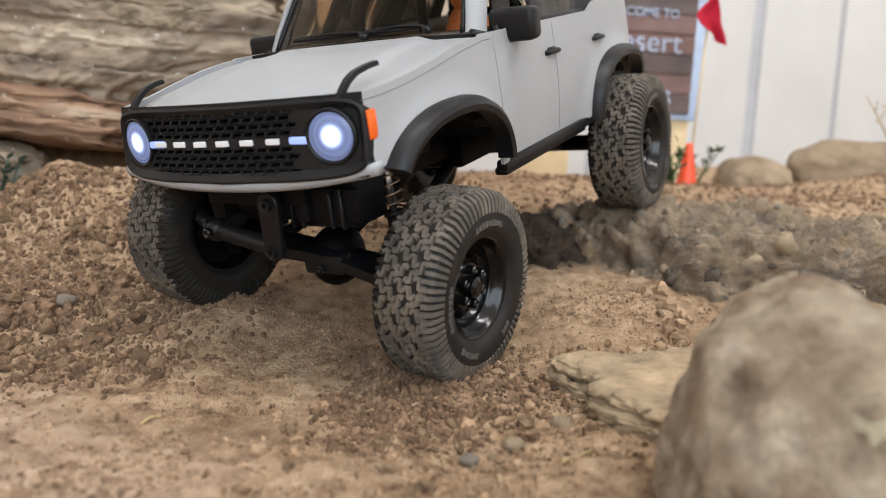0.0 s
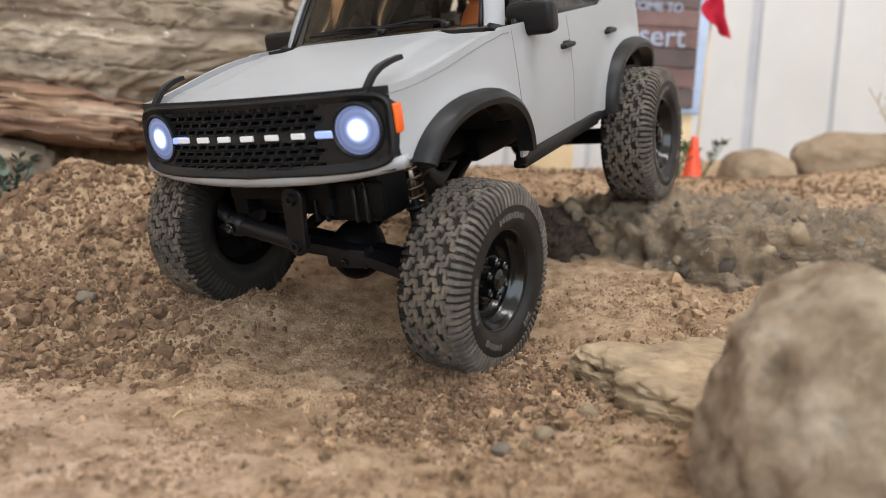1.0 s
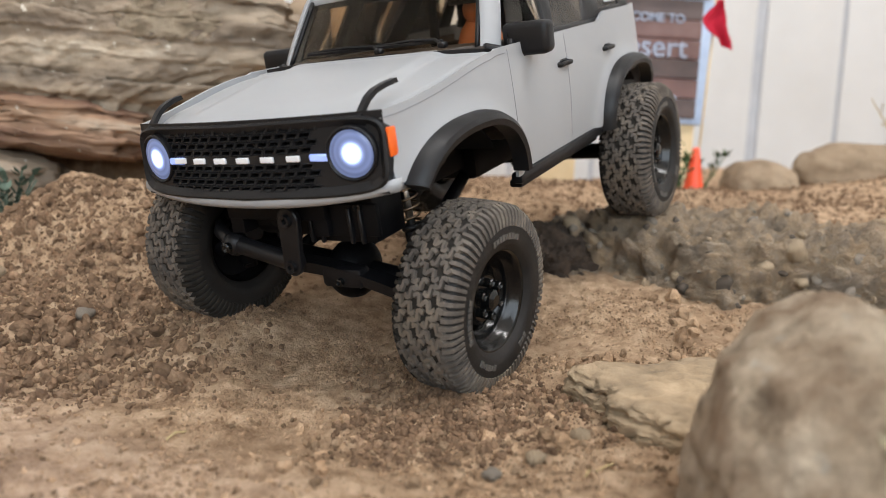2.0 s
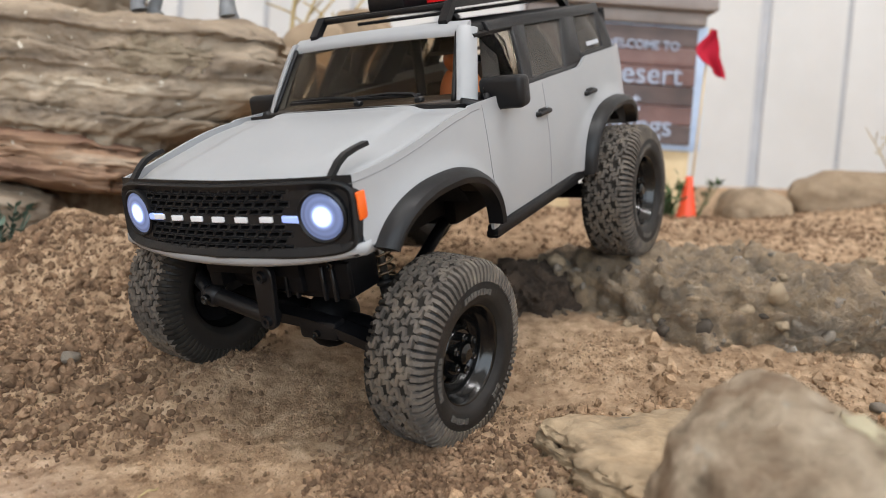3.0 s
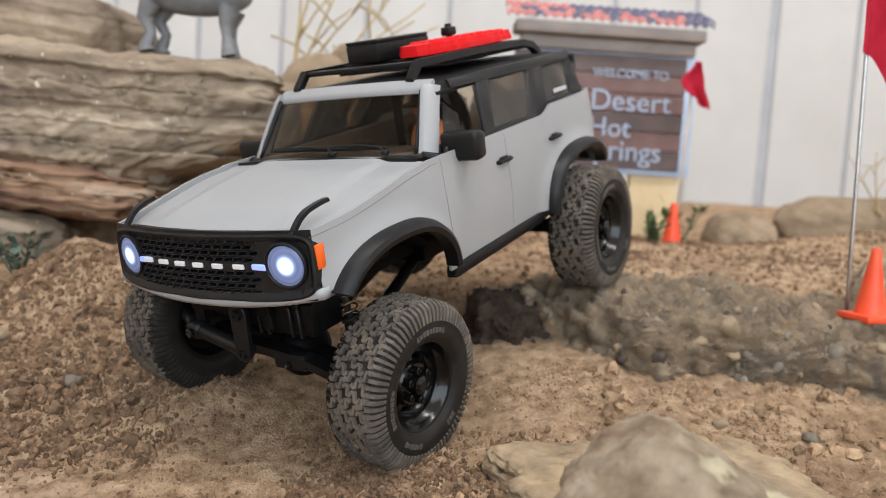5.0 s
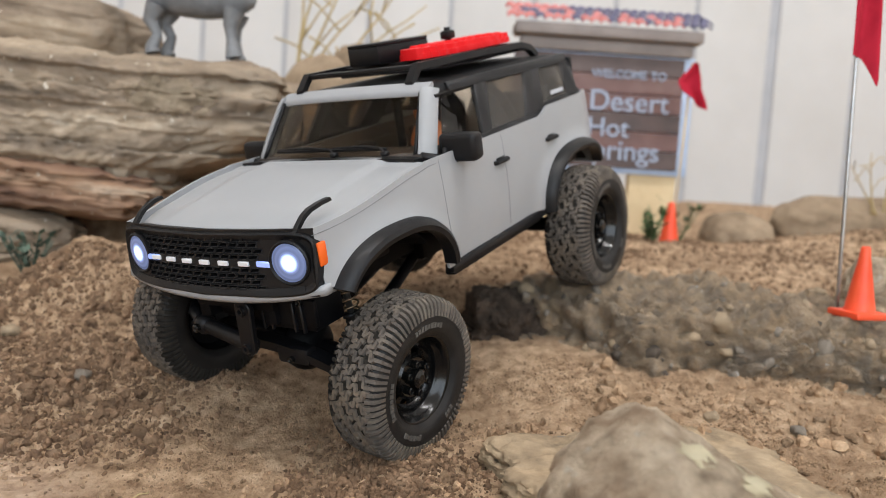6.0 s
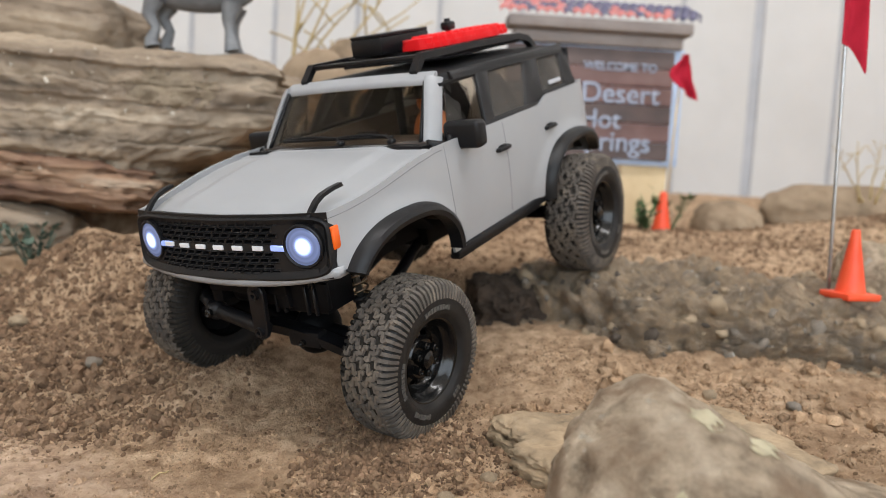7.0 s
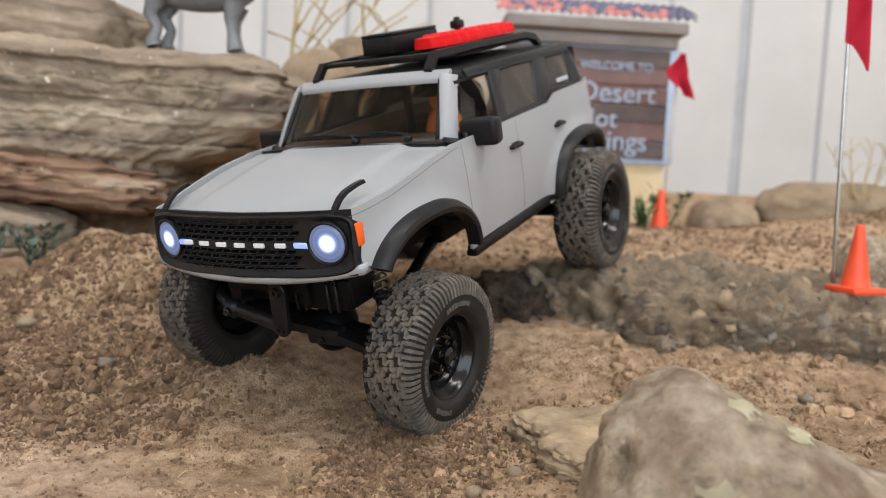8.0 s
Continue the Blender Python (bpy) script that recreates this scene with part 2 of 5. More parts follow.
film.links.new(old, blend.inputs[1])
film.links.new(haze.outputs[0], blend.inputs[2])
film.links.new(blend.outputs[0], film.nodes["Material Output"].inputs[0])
WALL = material("white_wall_panel", [(0.565, 0.565, 0.563), (0.63, 0.63, 0.63)], 0.45, 6, 5, 0.0003, 90, spot=0.12, spot_scale=7, spot_colour=(0.55, 0.53, 0.5))
GAP = material("dark_panel_gap", [(0.15, 0.152, 0.158), (0.19, 0.192, 0.2)], 0.7, 60, 3)
SEAM = material("grey_seam", [(0.36, 0.37, 0.40), (0.44, 0.45, 0.48)], 0.6, 20, 4)
CEIL = material("ceiling_paint", [(0.72, 0.71, 0.69), (0.78, 0.77, 0.75)], 0.8, 4, 4, 0.0005, 60)
FIGURE = material("grey_painted_figure", [(0.12, 0.125, 0.135), (0.24, 0.25, 0.26)], 0.6, 70, 6, 0.0004, 300)
TWIG = material("dry_straw", [(0.36, 0.27, 0.12), (0.55, 0.43, 0.22)], 0.8, 80, 4, 0.0002, 500)
LEAF = material("green_sprig", [(0.03, 0.06, 0.02), (0.07, 0.12, 0.035)], 0.6, 90, 4, random_value=0.4)
LEAF_BLUE = material("bluish_sprig", [(0.045, 0.07, 0.05), (0.10, 0.14, 0.10)], 0.7, 90, 4, random_value=0.35)
BOARD = material("dark_sign_board", [(0.05, 0.035, 0.035), (0.10, 0.066, 0.06), (0.15, 0.105, 0.095)], 0.55, 30, 6, 0.0004, 260, bands=0.3, band_scale=90, random_value=0.25)
BOARD_RED = material("worn_red_brown_board", [(0.08, 0.04, 0.036), (0.15, 0.075, 0.065), (0.21, 0.13, 0.115)], 0.5, 30, 6, 0.0004, 260, bands=0.3, band_scale=90)
BORDER = material("pale_blue_border", [(0.34, 0.44, 0.62), (0.5, 0.6, 0.76)], 0.3, 40, 4)
LETTER = material("pale_lettering", [(0.29, 0.34, 0.45), (0.38, 0.43, 0.54)], 0.5, 50, 4)
BEAM = material("weathered_beam", [(0.20, 0.17, 0.16), (0.33, 0.29, 0.27)], 0.8, 40, 6, 0.0004, 260, bands=0.4, band_scale=120)
TILE_PINK = material("faded_red_roof_tile", [(0.55, 0.16, 0.15), (0.72, 0.30, 0.29)], 0.7, 60, 5, 0.0003, 400, random_value=0.25)
TILE_BLUE = material("slate_blue_roof_tile", [(0.09, 0.09, 0.16), (0.18, 0.17, 0.26)], 0.7, 60, 5, 0.0003, 400, random_value=0.25)
CREAM = material("cream_post", [(0.56, 0.42, 0.24), (0.68, 0.54, 0.34)], 0.8, 40, 6, 0.0003, 300)
SKIN = material("orange_doll_shirt", [(0.50, 0.16, 0.05), (0.6, 0.2, 0.07)], 0.6, 60, 3)
LINING = material("brown_lining", [(0.13, 0.095, 0.07), (0.19, 0.145, 0.11)], 0.8, 60, 4)
SEAT = material("dark_seat", [(0.028, 0.021, 0.017), (0.055, 0.042, 0.034)], 0.7, 60, 4)


# ---- builders ----
def link_mesh(name, bm, mat, parent=None, label="", smooth=False, angle=40):
    me = bpy.data.meshes.new(name)
    if smooth:
        for f in bm.faces:
            f.smooth = True
        for e in bm.edges:
            if len(e.link_faces) == 2 and e.calc_face_angle(0) > radians(angle):
                e.smooth = False
    bm.to_mesh(me)
    bm.free()
    me.materials.append(mat)
    ob = new(name, me)
    if parent:
        ob.parent = parent
    if label:
        ob["label"] = label
    return ob


def part(name, bm, mat, parent, label="", smooth=True, angle=40):
    return link_mesh(name, bm, mat, parent, label, smooth, angle)


def box(bm, c, s, bevel=0.0, m=None, seg=2):
    """A box of full size s about c, its edges rounded, optionally turned by m."""
    r = bmesh.ops.create_cube(bm, size=1.0, matrix=Matrix.LocRotScale(c, None, s))
    vs = r["verts"]
    if bevel:
        es = list({e for v in vs for e in v.link_edges})
        q = bmesh.ops.bevel(bm, geom=es, offset=bevel, segments=seg, profile=0.5, affect="EDGES")
        vs = list({v for f in q["faces"] for v in f.verts} | {v for v in vs if v.is_valid})
    if m:
        bmesh.ops.transform(bm, matrix=m, verts=vs)
    return vs


def tube(bm, pts, r, n=8, closed=False, radii=None):
    """A round bar along points."""
    pts = [Vector(p) for p in pts]
    rings = []
    for i, p in enumerate(pts):
        if closed:
            t = pts[(i + 1) % len(pts)] - pts[i - 1]
        else:
            t = pts[min(i + 1, len(pts) - 1)] - pts[max(i - 1, 0)]
        t.normalize()
        a = t.cross(Vector((0, 0, 1)) if abs(t.z) < 0.9 else Vector((1, 0, 0))).normalized()
        b = t.cross(a)
        rr = radii[i] if radii else r
        rings.append([bm.verts.new(p + rr * (math.cos(k * math.tau / n) * a + math.sin(k * math.tau / n) * b)) for k in range(n)])
    m = len(rings)
    for i in range(m if closed else m - 1):
        p, q = rings[i], rings[(i + 1) % m]
        for k in range(n):
            bm.faces.new((p[k], p[(k + 1) % n], q[(k + 1) % n], q[k]))
    if not closed:
        bm.faces.new(rings[0][::-1])
        bm.faces.new(rings[-1])


def sweep(bm, path, section, closed=True):
    """A section (list of (a, b)) carried along path rows (point, axis_a, axis_b)."""
    rings = [[bm.verts.new(Vector(p) + a * Vector(u) + b * Vector(v)) for a, b in section] for p, u, v in path]
    n = len(section)
    for p, q in zip(rings, rings[1:]):
        for k in range(n if closed else n - 1):
            bm.faces.new((p[k], p[(k + 1) % n], q[(k + 1) % n], q[k]))
    if closed:
        bm.faces.new(rings[0][::-1])
        bm.faces.new(rings[-1])


def revolve(bm, profile, n=48, axis="y"):
    """Turn a profile of (along, radius) about the y axis (a wheel's axle) or z."""
    rings = []
    for a, r in profile:
        ring = []
        for k in range(n):
            c, s = math.cos(k * math.tau / n), math.sin(k * math.tau / n)
            ring.append(bm.verts.new((r * c, a, r * s) if axis == "y" else (r * c, r * s, a)))
        rings.append(ring)
    for p, q in zip(rings, rings[1:]):
        for k in range(n):
            bm.faces.new((p[k], p[(k + 1) % n], q[(k + 1) % n], q[k]))
    return rings


def sheet(bm, nu, nv, fn):
    """A grid of (nu + 1) x (nv + 1) points fn(u, v), with quads between."""
    g = [[bm.verts.new(fn(i / nu, j / nv)) for j in range(nv + 1)] for i in range(nu + 1)]
    for i in range(nu):
        for j in range(nv):
            bm.faces.new((g[i][j], g[i + 1][j], g[i + 1][j + 1], g[i][j + 1]))
    return g


def thicken(bm, t):
    bmesh.ops.recalc_face_normals(bm, faces=bm.faces)
    bmesh.ops.solidify(bm, geom=list(bm.faces), thickness=t)


def prism(bm, outline, depth_vec):
    """A flat outline pushed along a vector into a solid."""
    d = Vector(depth_vec)
    a = [bm.verts.new(p) for p in outline]
    b = [bm.verts.new(Vector(p) + d) for p in outline]
    n = len(a)
    bm.faces.new(a[::-1])
    bm.faces.new(b)
    for k in range(n):
        bm.faces.new((a[k], a[(k + 1) % n], b[(k + 1) % n], b[k]))
    bmesh.ops.recalc_face_normals(bm, faces=bm.faces)


def smoothstep(a, b, x):
    t = min(1.0, max(0.0, (x - a) / (b - a)))
    return t * t * (3 - 2 * t)


def rock(name, c, half, mat, seed, label, category="rock", power=2.6, amp=0.16, freq=1.6, strata=0.0, layers=9.0, subdiv=5, turn=(0, 0, 0), fine=0.3, undercut=0.0, fall=0.0, knobs=0.0, crest=None):
    """A weathered stone: a squarish ellipsoid broken up by noise at three scales; ledges where it is layered, knobs where it is a conglomerate."""
    bm = bmesh.new()
    bmesh.ops.create_icosphere(bm, subdivisions=subdiv, radius=1.0)
    off = Vector((seed * 7.31, seed * 3.17, seed * 1.7))
    h = Vector(half)
    big = max(half)
    for v in bm.verts:
        d = v.co.copy()
        k = (abs(d.x) ** power + abs(d.y) ** power + abs(d.z) ** power) ** (-1 / power)
        p = d * k
        q = Vector((p.x * h.x, p.y * h.y, p.z * h.z)) / big
        n1 = noise.fractal(q * freq + off, 0.9, 2.1, 4)
        n2 = noise.fractal(q * freq * 6 + off, 0.8, 2.2, 4)
        s = 1 + amp * n1 + amp * 0.22 * n2 + fine * 0.012 * noise.fractal(q * 34 + off, 0.7, 2.2, 3)
        if strata:
            zz = q.z * layers + 0.5 * noise.noise(q * 1.3 + off) + 0.12 * noise.noise(q * 5 + off)
            fr = zz - math.floor(zz)
            s += strata * (0.8 * math.sin(math.floor(zz) * 2.4) + (smoothstep(0.0, 0.12, fr) - 1.0) * 0.8)
        p = Vector((p.x * h.x * s, p.y * h.y * s, p.z * h.z * (1 + amp * n1 * 0.8 + 0.16 * amp * n2) + fine * 0.0012 * noise.fractal(q * 40 + off, 0.7, 2.2, 3)))
        if undercut and p.x > 0:
            p.x *= 1 - undercut * smoothstep(0.25, -0.6, p.z / h.z)
        if fall and p.z > 0:
            p.z *= 1 - fall * smoothstep(-0.6, 1.1, p.x / h.x)
        if crest and p.z > 0:
            i = max(k for k in range(len(crest) - 1) if p.x >= crest[k][0] or k == 0)
            (xa, za), (xb, zb) = crest[i], crest[i + 1]
            p.z *= za + (zb - za) * min(1.0, max(0.0, (p.x - xa) / (xb - xa)))
        if knobs:
            out = Vector((p.x / h.x ** 2, p.y / h.y ** 2, p.z / h.z ** 2)).normalized()
            w = p + Vector((noise.noise(p * 60), noise.noise(p * 60 + off), 0)) * 0.004
            a, b = noise.voronoi(w * 95 + off)[0], noise.voronoi(w * 240 + off)[0]
            p += out * knobs * (min(a[1] - a[0], 0.5) * 1.3 - 0.3 + 0.5 * noise.cell(w * 45 + off) * 0.6 + 0.45 * (min(b[1] - b[0], 0.5) - 0.2) + 0.8 * noise.fractal(p * 28 + off, 0.9, 2.1, 3))
        v.co = p
    ob = link_mesh(name, bm, mat, None, "", True, 60)
    ob.matrix_world = pose(*c, *turn)
    tagged(ob, label, category)
    return ob


def crust(stone, at, size, mat, label, seed, name="crust", rise=0.0005, rag=0.55):
    """A ragged patch of another mineral or lichen, grown on the faces of a stone round a point."""
    m, me = stone.matrix_world, stone.data
    at = Vector(at)
    off = Vector((seed * 3.1, seed * 1.9, seed))
    bm, known = bmesh.new(), {}
    for f in me.polygons:
        d = (m @ f.center) - at
        if abs(d.y) > 2 * size[0]:
            continue
        e = math.hypot(d.x / size[0], d.z / size[1]) + rag * noise.fractal(d * (1.6 / size[1]) + off, 0.8, 2.1, 3)
        if e < 1 and (m.to_3x3() @ f.normal).y < 0.3:
            vs = []
            for i in f.vertices:
                if i not in known:
                    w = me.vertices[i]
                    known[i] = bm.verts.new(w.co + w.normal * rise * (0.7 + 0.6 * noise.noise(w.co * 500)))
                vs.append(known[i])
            bm.faces.new(vs)
    bmesh.ops.solidify(bm, geom=list(bm.faces), thickness=rise * 1.5)
    return link_mesh(name, bm, mat, stone, label, True)


# ---- the room ----
def wall(name, pts, mat, thick, cat="wall", label=""):
    bm = bmesh.new()
    prism(bm, pts, thick)
    ob = link_mesh(name, bm, mat)
    return tagged(ob, label, cat, kind="structure")


X0, X1, Y0, Y1, Z0, Z1 = -2.1, 2.3, -2.6, 1.28, -0.06, 2.3
wall("wall_north", [(X0, Y1 + 0.002, Z0), (X1, Y1 + 0.002, Z0), (X1, Y1 + 0.002, Z1), (X0, Y1 + 0.002, Z1)], SEAM, (0, 0.1, 0), "wall", "white panelled garage wall with grey seams")
wall("wall_west", [(X0, Y0, Z0), (X0, Y1, Z0), (X0, Y1, Z1), (X0, Y0, Z1)], CEIL, (-0.1, 0, 0), "wall", "plain white garage wall")
wall("wall_east", [(X1, Y0, Z0), (X1, Y1, Z0), (X1, Y1, Z1), (X1, Y0, Z1)], CEIL, (0.1, 0, 0), "wall", "plain white garage wall")
wall("wall_south", [(X0, Y0, 2.12), (X1, Y0, 2.12), (X1, Y0, Z1), (X0, Y0, Z1)], CEIL, (0, -0.1, 0), "wall", "plain white wall over the open garage door")
wall("ceiling", [(X0, Y0, Z1), (X1, Y0, Z1), (X1, Y1, Z1), (X0, Y1, Z1)], CEIL, (0, 0, 0.1), "ceiling", "plain white garage ceiling")

for sx in (-0.25, 1.15):
    fx = new("ceiling_light")
    fx.matrix_world = pose(sx, -0.30, Z1)
    tagged(fx, "long white ceiling shop light, switched on", "ceiling light", "ceiling lights")
    bm = bmesh.new()
    box(bm, (0, 0, -0.022), (1.26, 0.2, 0.044), 0.006)
    part("housing", bm, CEIL, fx)

NORTH = bpy.data.objects["wall_north"]
# boards of the white panelling, their edges turned in at the seams
GROOVE = 0.134
edges = [X0] + [0.576 + GROOVE * k for k in range(-19, 13)] + [X1]
for a, b in zip(edges, edges[1:]):
    bm = bmesh.new()
    joint = 0.010 if abs(b - 0.576) < 0.01 else 0.0
    box(bm, (0.5 * (a + b - joint), Y1, 0.5 * (Z0 + Z1)), (b - a - 0.007 - joint, 0.0036, Z1 - Z0 - 0.004), 0.0015)
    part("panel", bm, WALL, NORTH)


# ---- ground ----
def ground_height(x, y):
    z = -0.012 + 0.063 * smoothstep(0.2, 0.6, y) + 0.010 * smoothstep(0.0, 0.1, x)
    z += 0.010 * math.exp(-((x + 0.066) / 0.024) ** 2 - ((y - 0.297) / 0.02) ** 2)
    z += 0.028 * smoothstep(0.34, 0.40, y) * smoothstep(-0.04, -0.12, x) * smoothstep(-0.215, -0.165, x)
    z += 0.004 * math.exp(-((x - 0.02) / 0.03) ** 2 - ((y - 0.25) / 0.02) ** 2)
    # hollow under the overhang of the large rock
    z -= 0.024 * smoothstep(0.405, 0.440, y) * smoothstep(0.53, 0.49, y) * smoothstep(-0.225, -0.195, x) * smoothstep(-0.07, -0.10, x)
    z += 0.034 * smoothstep(0.49, 0.54, y) * smoothstep(-0.09, -0.13, x)
    z += 0.030 * smoothstep(0.26, 0.48, x) * smoothstep(0.42, 0.56, y)
    return z


def ground_relief(x, y):
    p = Vector((x, y, 0.0))
    near = smoothstep(1.2, 0.5, abs(x)) * smoothstep(-0.6, -0.1, y)
    r = 0.0030 * noise.fractal(p * 22, 0.9, 2.1, 3) + 0.0016 * noise.fractal(p * 85, 0.8, 2.1, 3)
    rough = smoothstep(-0.03, -0.11, x) * smoothstep(0.22, 0.29, y)
    r += (0.0009 + 0.0026 * rough) * abs(noise.noise(p * 230)) + 0.0007 * noise.noise(p * 480) + 0.0005 * noise.noise(p * 900)
    return r * near


def spaced(a, b, lo, hi, fine, coarse):
    out, v = [], a
    while v < b:
        out.append(v)
        dist = max(lo - v, v - hi, 0)
        v += fine + min(coarse, dist * 0.25)
    return out + [b]


gx = spaced(X0, X1, -0.26, 0.36, 0.0016, 0.12)
gy = spaced(Y0 - 3.0, Y1, 0.10, 0.48, 0.0016, 0.2)
verts = [(x, y, ground_height(x, y) + ground_relief(x, y)) for y in gy for x in gx]
nx = len(gx)
faces = [(j * nx + i, j * nx + i + 1, (j + 1) * nx + i + 1, (j + 1) * nx + i) for j in range(len(gy) - 1) for i in range(nx - 1)]
me = bpy.data.meshes.new("ground")
me.from_pydata(verts, [], faces)
me.shade_smooth()
me.materials.append(SOIL)
tagged(new("ground", me), "loose tan sandy soil with crumbs and ruts", "ground", kind="structure")


def gz(x, y):
    return ground_height(x, y) + ground_relief(x, y)


# ---- rocks ----
big_rock = rock("layered_rock", (-0.212, 0.516, 0.117), (0.147, 0.066, 0.051), ROCK_TAN, 3, "large layered tan sandstone rock with an overhanging end", power=4.6, amp=0.12, freq=2.2, strata=0.045, layers=13, subdiv=7, turn=(0, 2, -3), fine=0.9, undercut=0.42, knobs=0.0014)
crust(big_rock, (-0.137, 0.452, 0.137), (0.027, 0.011), ROCK_PALE, "pale buff mineral patch", 2, "mineral_patch")
RUST = material("rusty_sandstone", [(0.05, 0.032, 0.024), (0.16, 0.088, 0.057), (0.30, 0.185, 0.115), (0.46, 0.37, 0.275)], 0.7, 28, 10, 0.0016, 150, bands=0.6, band_scale=90, spec=0.4, speck=0.9, speck_scale=170)
rock("layered_rock", (-0.280, 0.509, 0.081), (0.140, 0.062, 0.0175), RUST, 31, "rusty red layer of rock below the large one", power=4.6, amp=0.15, freq=3.0, strata=0.03, layers=44, subdiv=6, turn=(0, 3, -5), fine=1.1, knobs=0.0014)
rock("layered_rock", (-0.268, 0.52, 0.178), (0.098, 0.05, 0.034), ROCK_TAN, 5, "smaller layered tan rock lying on the large one", power=2.8, amp=0.10, strata=0.03, layers=8, subdiv=6, turn=(0, 4, 0), fine=0.6)
rock("layered_rock", (-0.290, 0.470, 0.040), (0.088, 0.045, 0.026), ROCK_TAN, 8, "low grey layered rock under the large one", power=3.0, amp=0.16, strata=0.05, layers=12, subdiv=6, fine=0.7)
near_rock = rock("foreground_rock", (0.1325, 0.143, 0.000), (0.076, 0.034, 0.0478), ROCK_GREY, 11, "grey-brown pointed fieldstone with pale lichen spots", power=3.0, amp=0.07, freq=1.8, subdiv=6, fine=1.0, knobs=0.0015, crest=((-0.076, 1.0), (-0.050, 1.0), (-0.023, 0.62), (0.004, 0.31), (0.076, 0.05)))
ledge = rock("rock_ledge", (0.186, 0.385, 0.010), (0.130, 0.062, 0.037), ROCK_CONG, 14, "rough conglomerate rock ledge studded with pebbles", power=3.4, amp=0.16, freq=2.6, subdiv=7, turn=(0, 0, -11), fine=0.5, fall=0.18, knobs=0.0098)
# stone added in the hollow at the ledge's end, shade put into its colour
SHADE_STONE = material("shade_brown_stone", [(0.025, 0.018, 0.013), (0.07, 0.048, 0.034), (0.13, 0.092, 0.065)], 0.75, 90, 10, 0.003, 300, spec=0.35)
rock("shade_stone", (0.070, 0.380, 0.020), (0.022, 0.024, 0.020), SHADE_STONE, 41, "dark brown stone added for the shaded hollow at the ledge's end", power=3.0, amp=0.2, freq=2.2, subdiv=6, fine=0.6, knobs=0.004)
rock("flat_rock", (0.110, 0.226, -0.0045), (0.054, 0.034, 0.0085), ROCK_SLAB, 17, "flat tan slab of stone half sunk in soil", power=7.0, amp=0.10, freq=2.6, strata=0.014, layers=34, subdiv=6, turn=(2, 0, 16), fine=0.6, knobs=0.0013)
rock("boulder", (0.286, 0.625, 0.064), (0.029, 0.028, 0.022), BOULDER, 21, "rounded tan boulder at the foot of the wall", amp=0.1)
rock("boulder", (0.402, 0.64, 0.078), (0.082, 0.04, 0.027), BOULDER, 23, "long grey-tan boulder at the foot of the wall", power=3, amp=0.14)
rock("boulder", (0.272, 0.378, 0.052), (0.020, 0.016, 0.018), ROCK_GREY, 29, "dark grey stone beside the near cone", amp=0.14)
rock("boulder", (-0.036, 0.61, 0.150), (0.030, 0.03, 0.052), BOULDER, 25, "upright rounded tan boulder behind the truck", amp=0.1)
rock("boulder", (-0.066, 0.595, 0.115), (0.034, 0.03, 0.072), BOULDER, 26, "rounded tan boulder behind the truck", amp=0.1)

# ---- the model truck: x ahead, y to its left, z up ----
truck = new("model_truck")
F_AXIS, L_AXIS = Vector((-0.5202, -0.8102, -0.2701)), Vector((0.8314, -0.5527, 0.0568))
U_AXIS = F_AXIS.cross(L_AXIS).normalized()
BASE = Vector((0.0098, 0.3241, 0.0363))
tm = Matrix((F_AXIS, L_AXIS, U_AXIS)).transposed().to_4x4()
tm.translation = BASE
truck.matrix_world = tm
tagged(truck, "white toy off-road truck, black trim, headlights on, nose-down on soil", "toy truck")

HW = 0.0545
FRONT_ARCH, REAR_ARCH = (0.0575, 0.0305, 0.0550), (-0.0985, 0.0340, 0.0535)


def arch(x, spec, floor):
    c, w, top = spec
    d = abs(x - c) / w
    return floor if d >= 1 else floor + (top - floor) * (1 - d ** 2.5) ** (1 / 2.1)


def body_bottom(x):
    z = 0.031
    if x > 0.062:
        z = 0.031 + 0.0145 * smoothstep(0.062, 0.09, x)
    if x < -0.11:
        z = 0.031 + 0.007 * smoothstep(-0.11, -0.13, x)
    return max(z, arch(x, FRONT_ARCH, 0.031), arch(x, REAR_ARCH, 0.031))


def belt(x):
    if x > 0.03:
        return 0.0736 - 0.0080 * smoothstep(0.03, 0.094, x)
    return 0.0742 + 0.0035 * smoothstep(-0.068, -0.080, x)


def body_side(x, z):
    y = HW - 0.0010 * ((z - 0.052) / 0.02) ** 2
    if x > 0.045:
        y -= 0.0070 * ((x - 0.045) / 0.047) ** 2
    if x < -0.112:
        y -= 0.0045 * ((-0.112 - x) / 0.024) ** 2
    for spec in (FRONT_ARCH, REAR_ARCH):
        c, w, top = spec
        rr = math.hypot((x - c) / w, (z - 0.031) / (top - 0.031))
        y += 0.0022 * math.exp(-((rr - 1.05) / 0.22) ** 2) * smoothstep(0.072, 0.062, z)
    return y


def nose(y):
    return 0.0968 - 2.5 * y * y


def hood_z(x, y, yt):
    e = abs(y) / yt
    z = belt(x) + 0.0012 * (1 - e ** 3) - 0.0016 * smoothstep(0.9, 1.0, e)
    z -= 0.0014 * smoothstep(0.55, 0.66, e) * smoothstep(0.097, 0.06, x)
    front = nose(y)
    z -= 0.0052 * max(0.0, (x - front + 0.020) / 0.020) ** 2.2
    return z


bm = bmesh.new()
XS = [-0.136 + (0.0902 + 0.136) * i / 150 for i in range(151)]
for sgn in (1, -1):
    def side_point(u, v):
        x = XS[round(u * 150)]
        zb, zt = body_bottom(x), belt(x)
        z = zb + (zt - zb) * v
        return (x, sgn * body_side(x, z), z)
    sheet(bm, 150, 16, side_point)


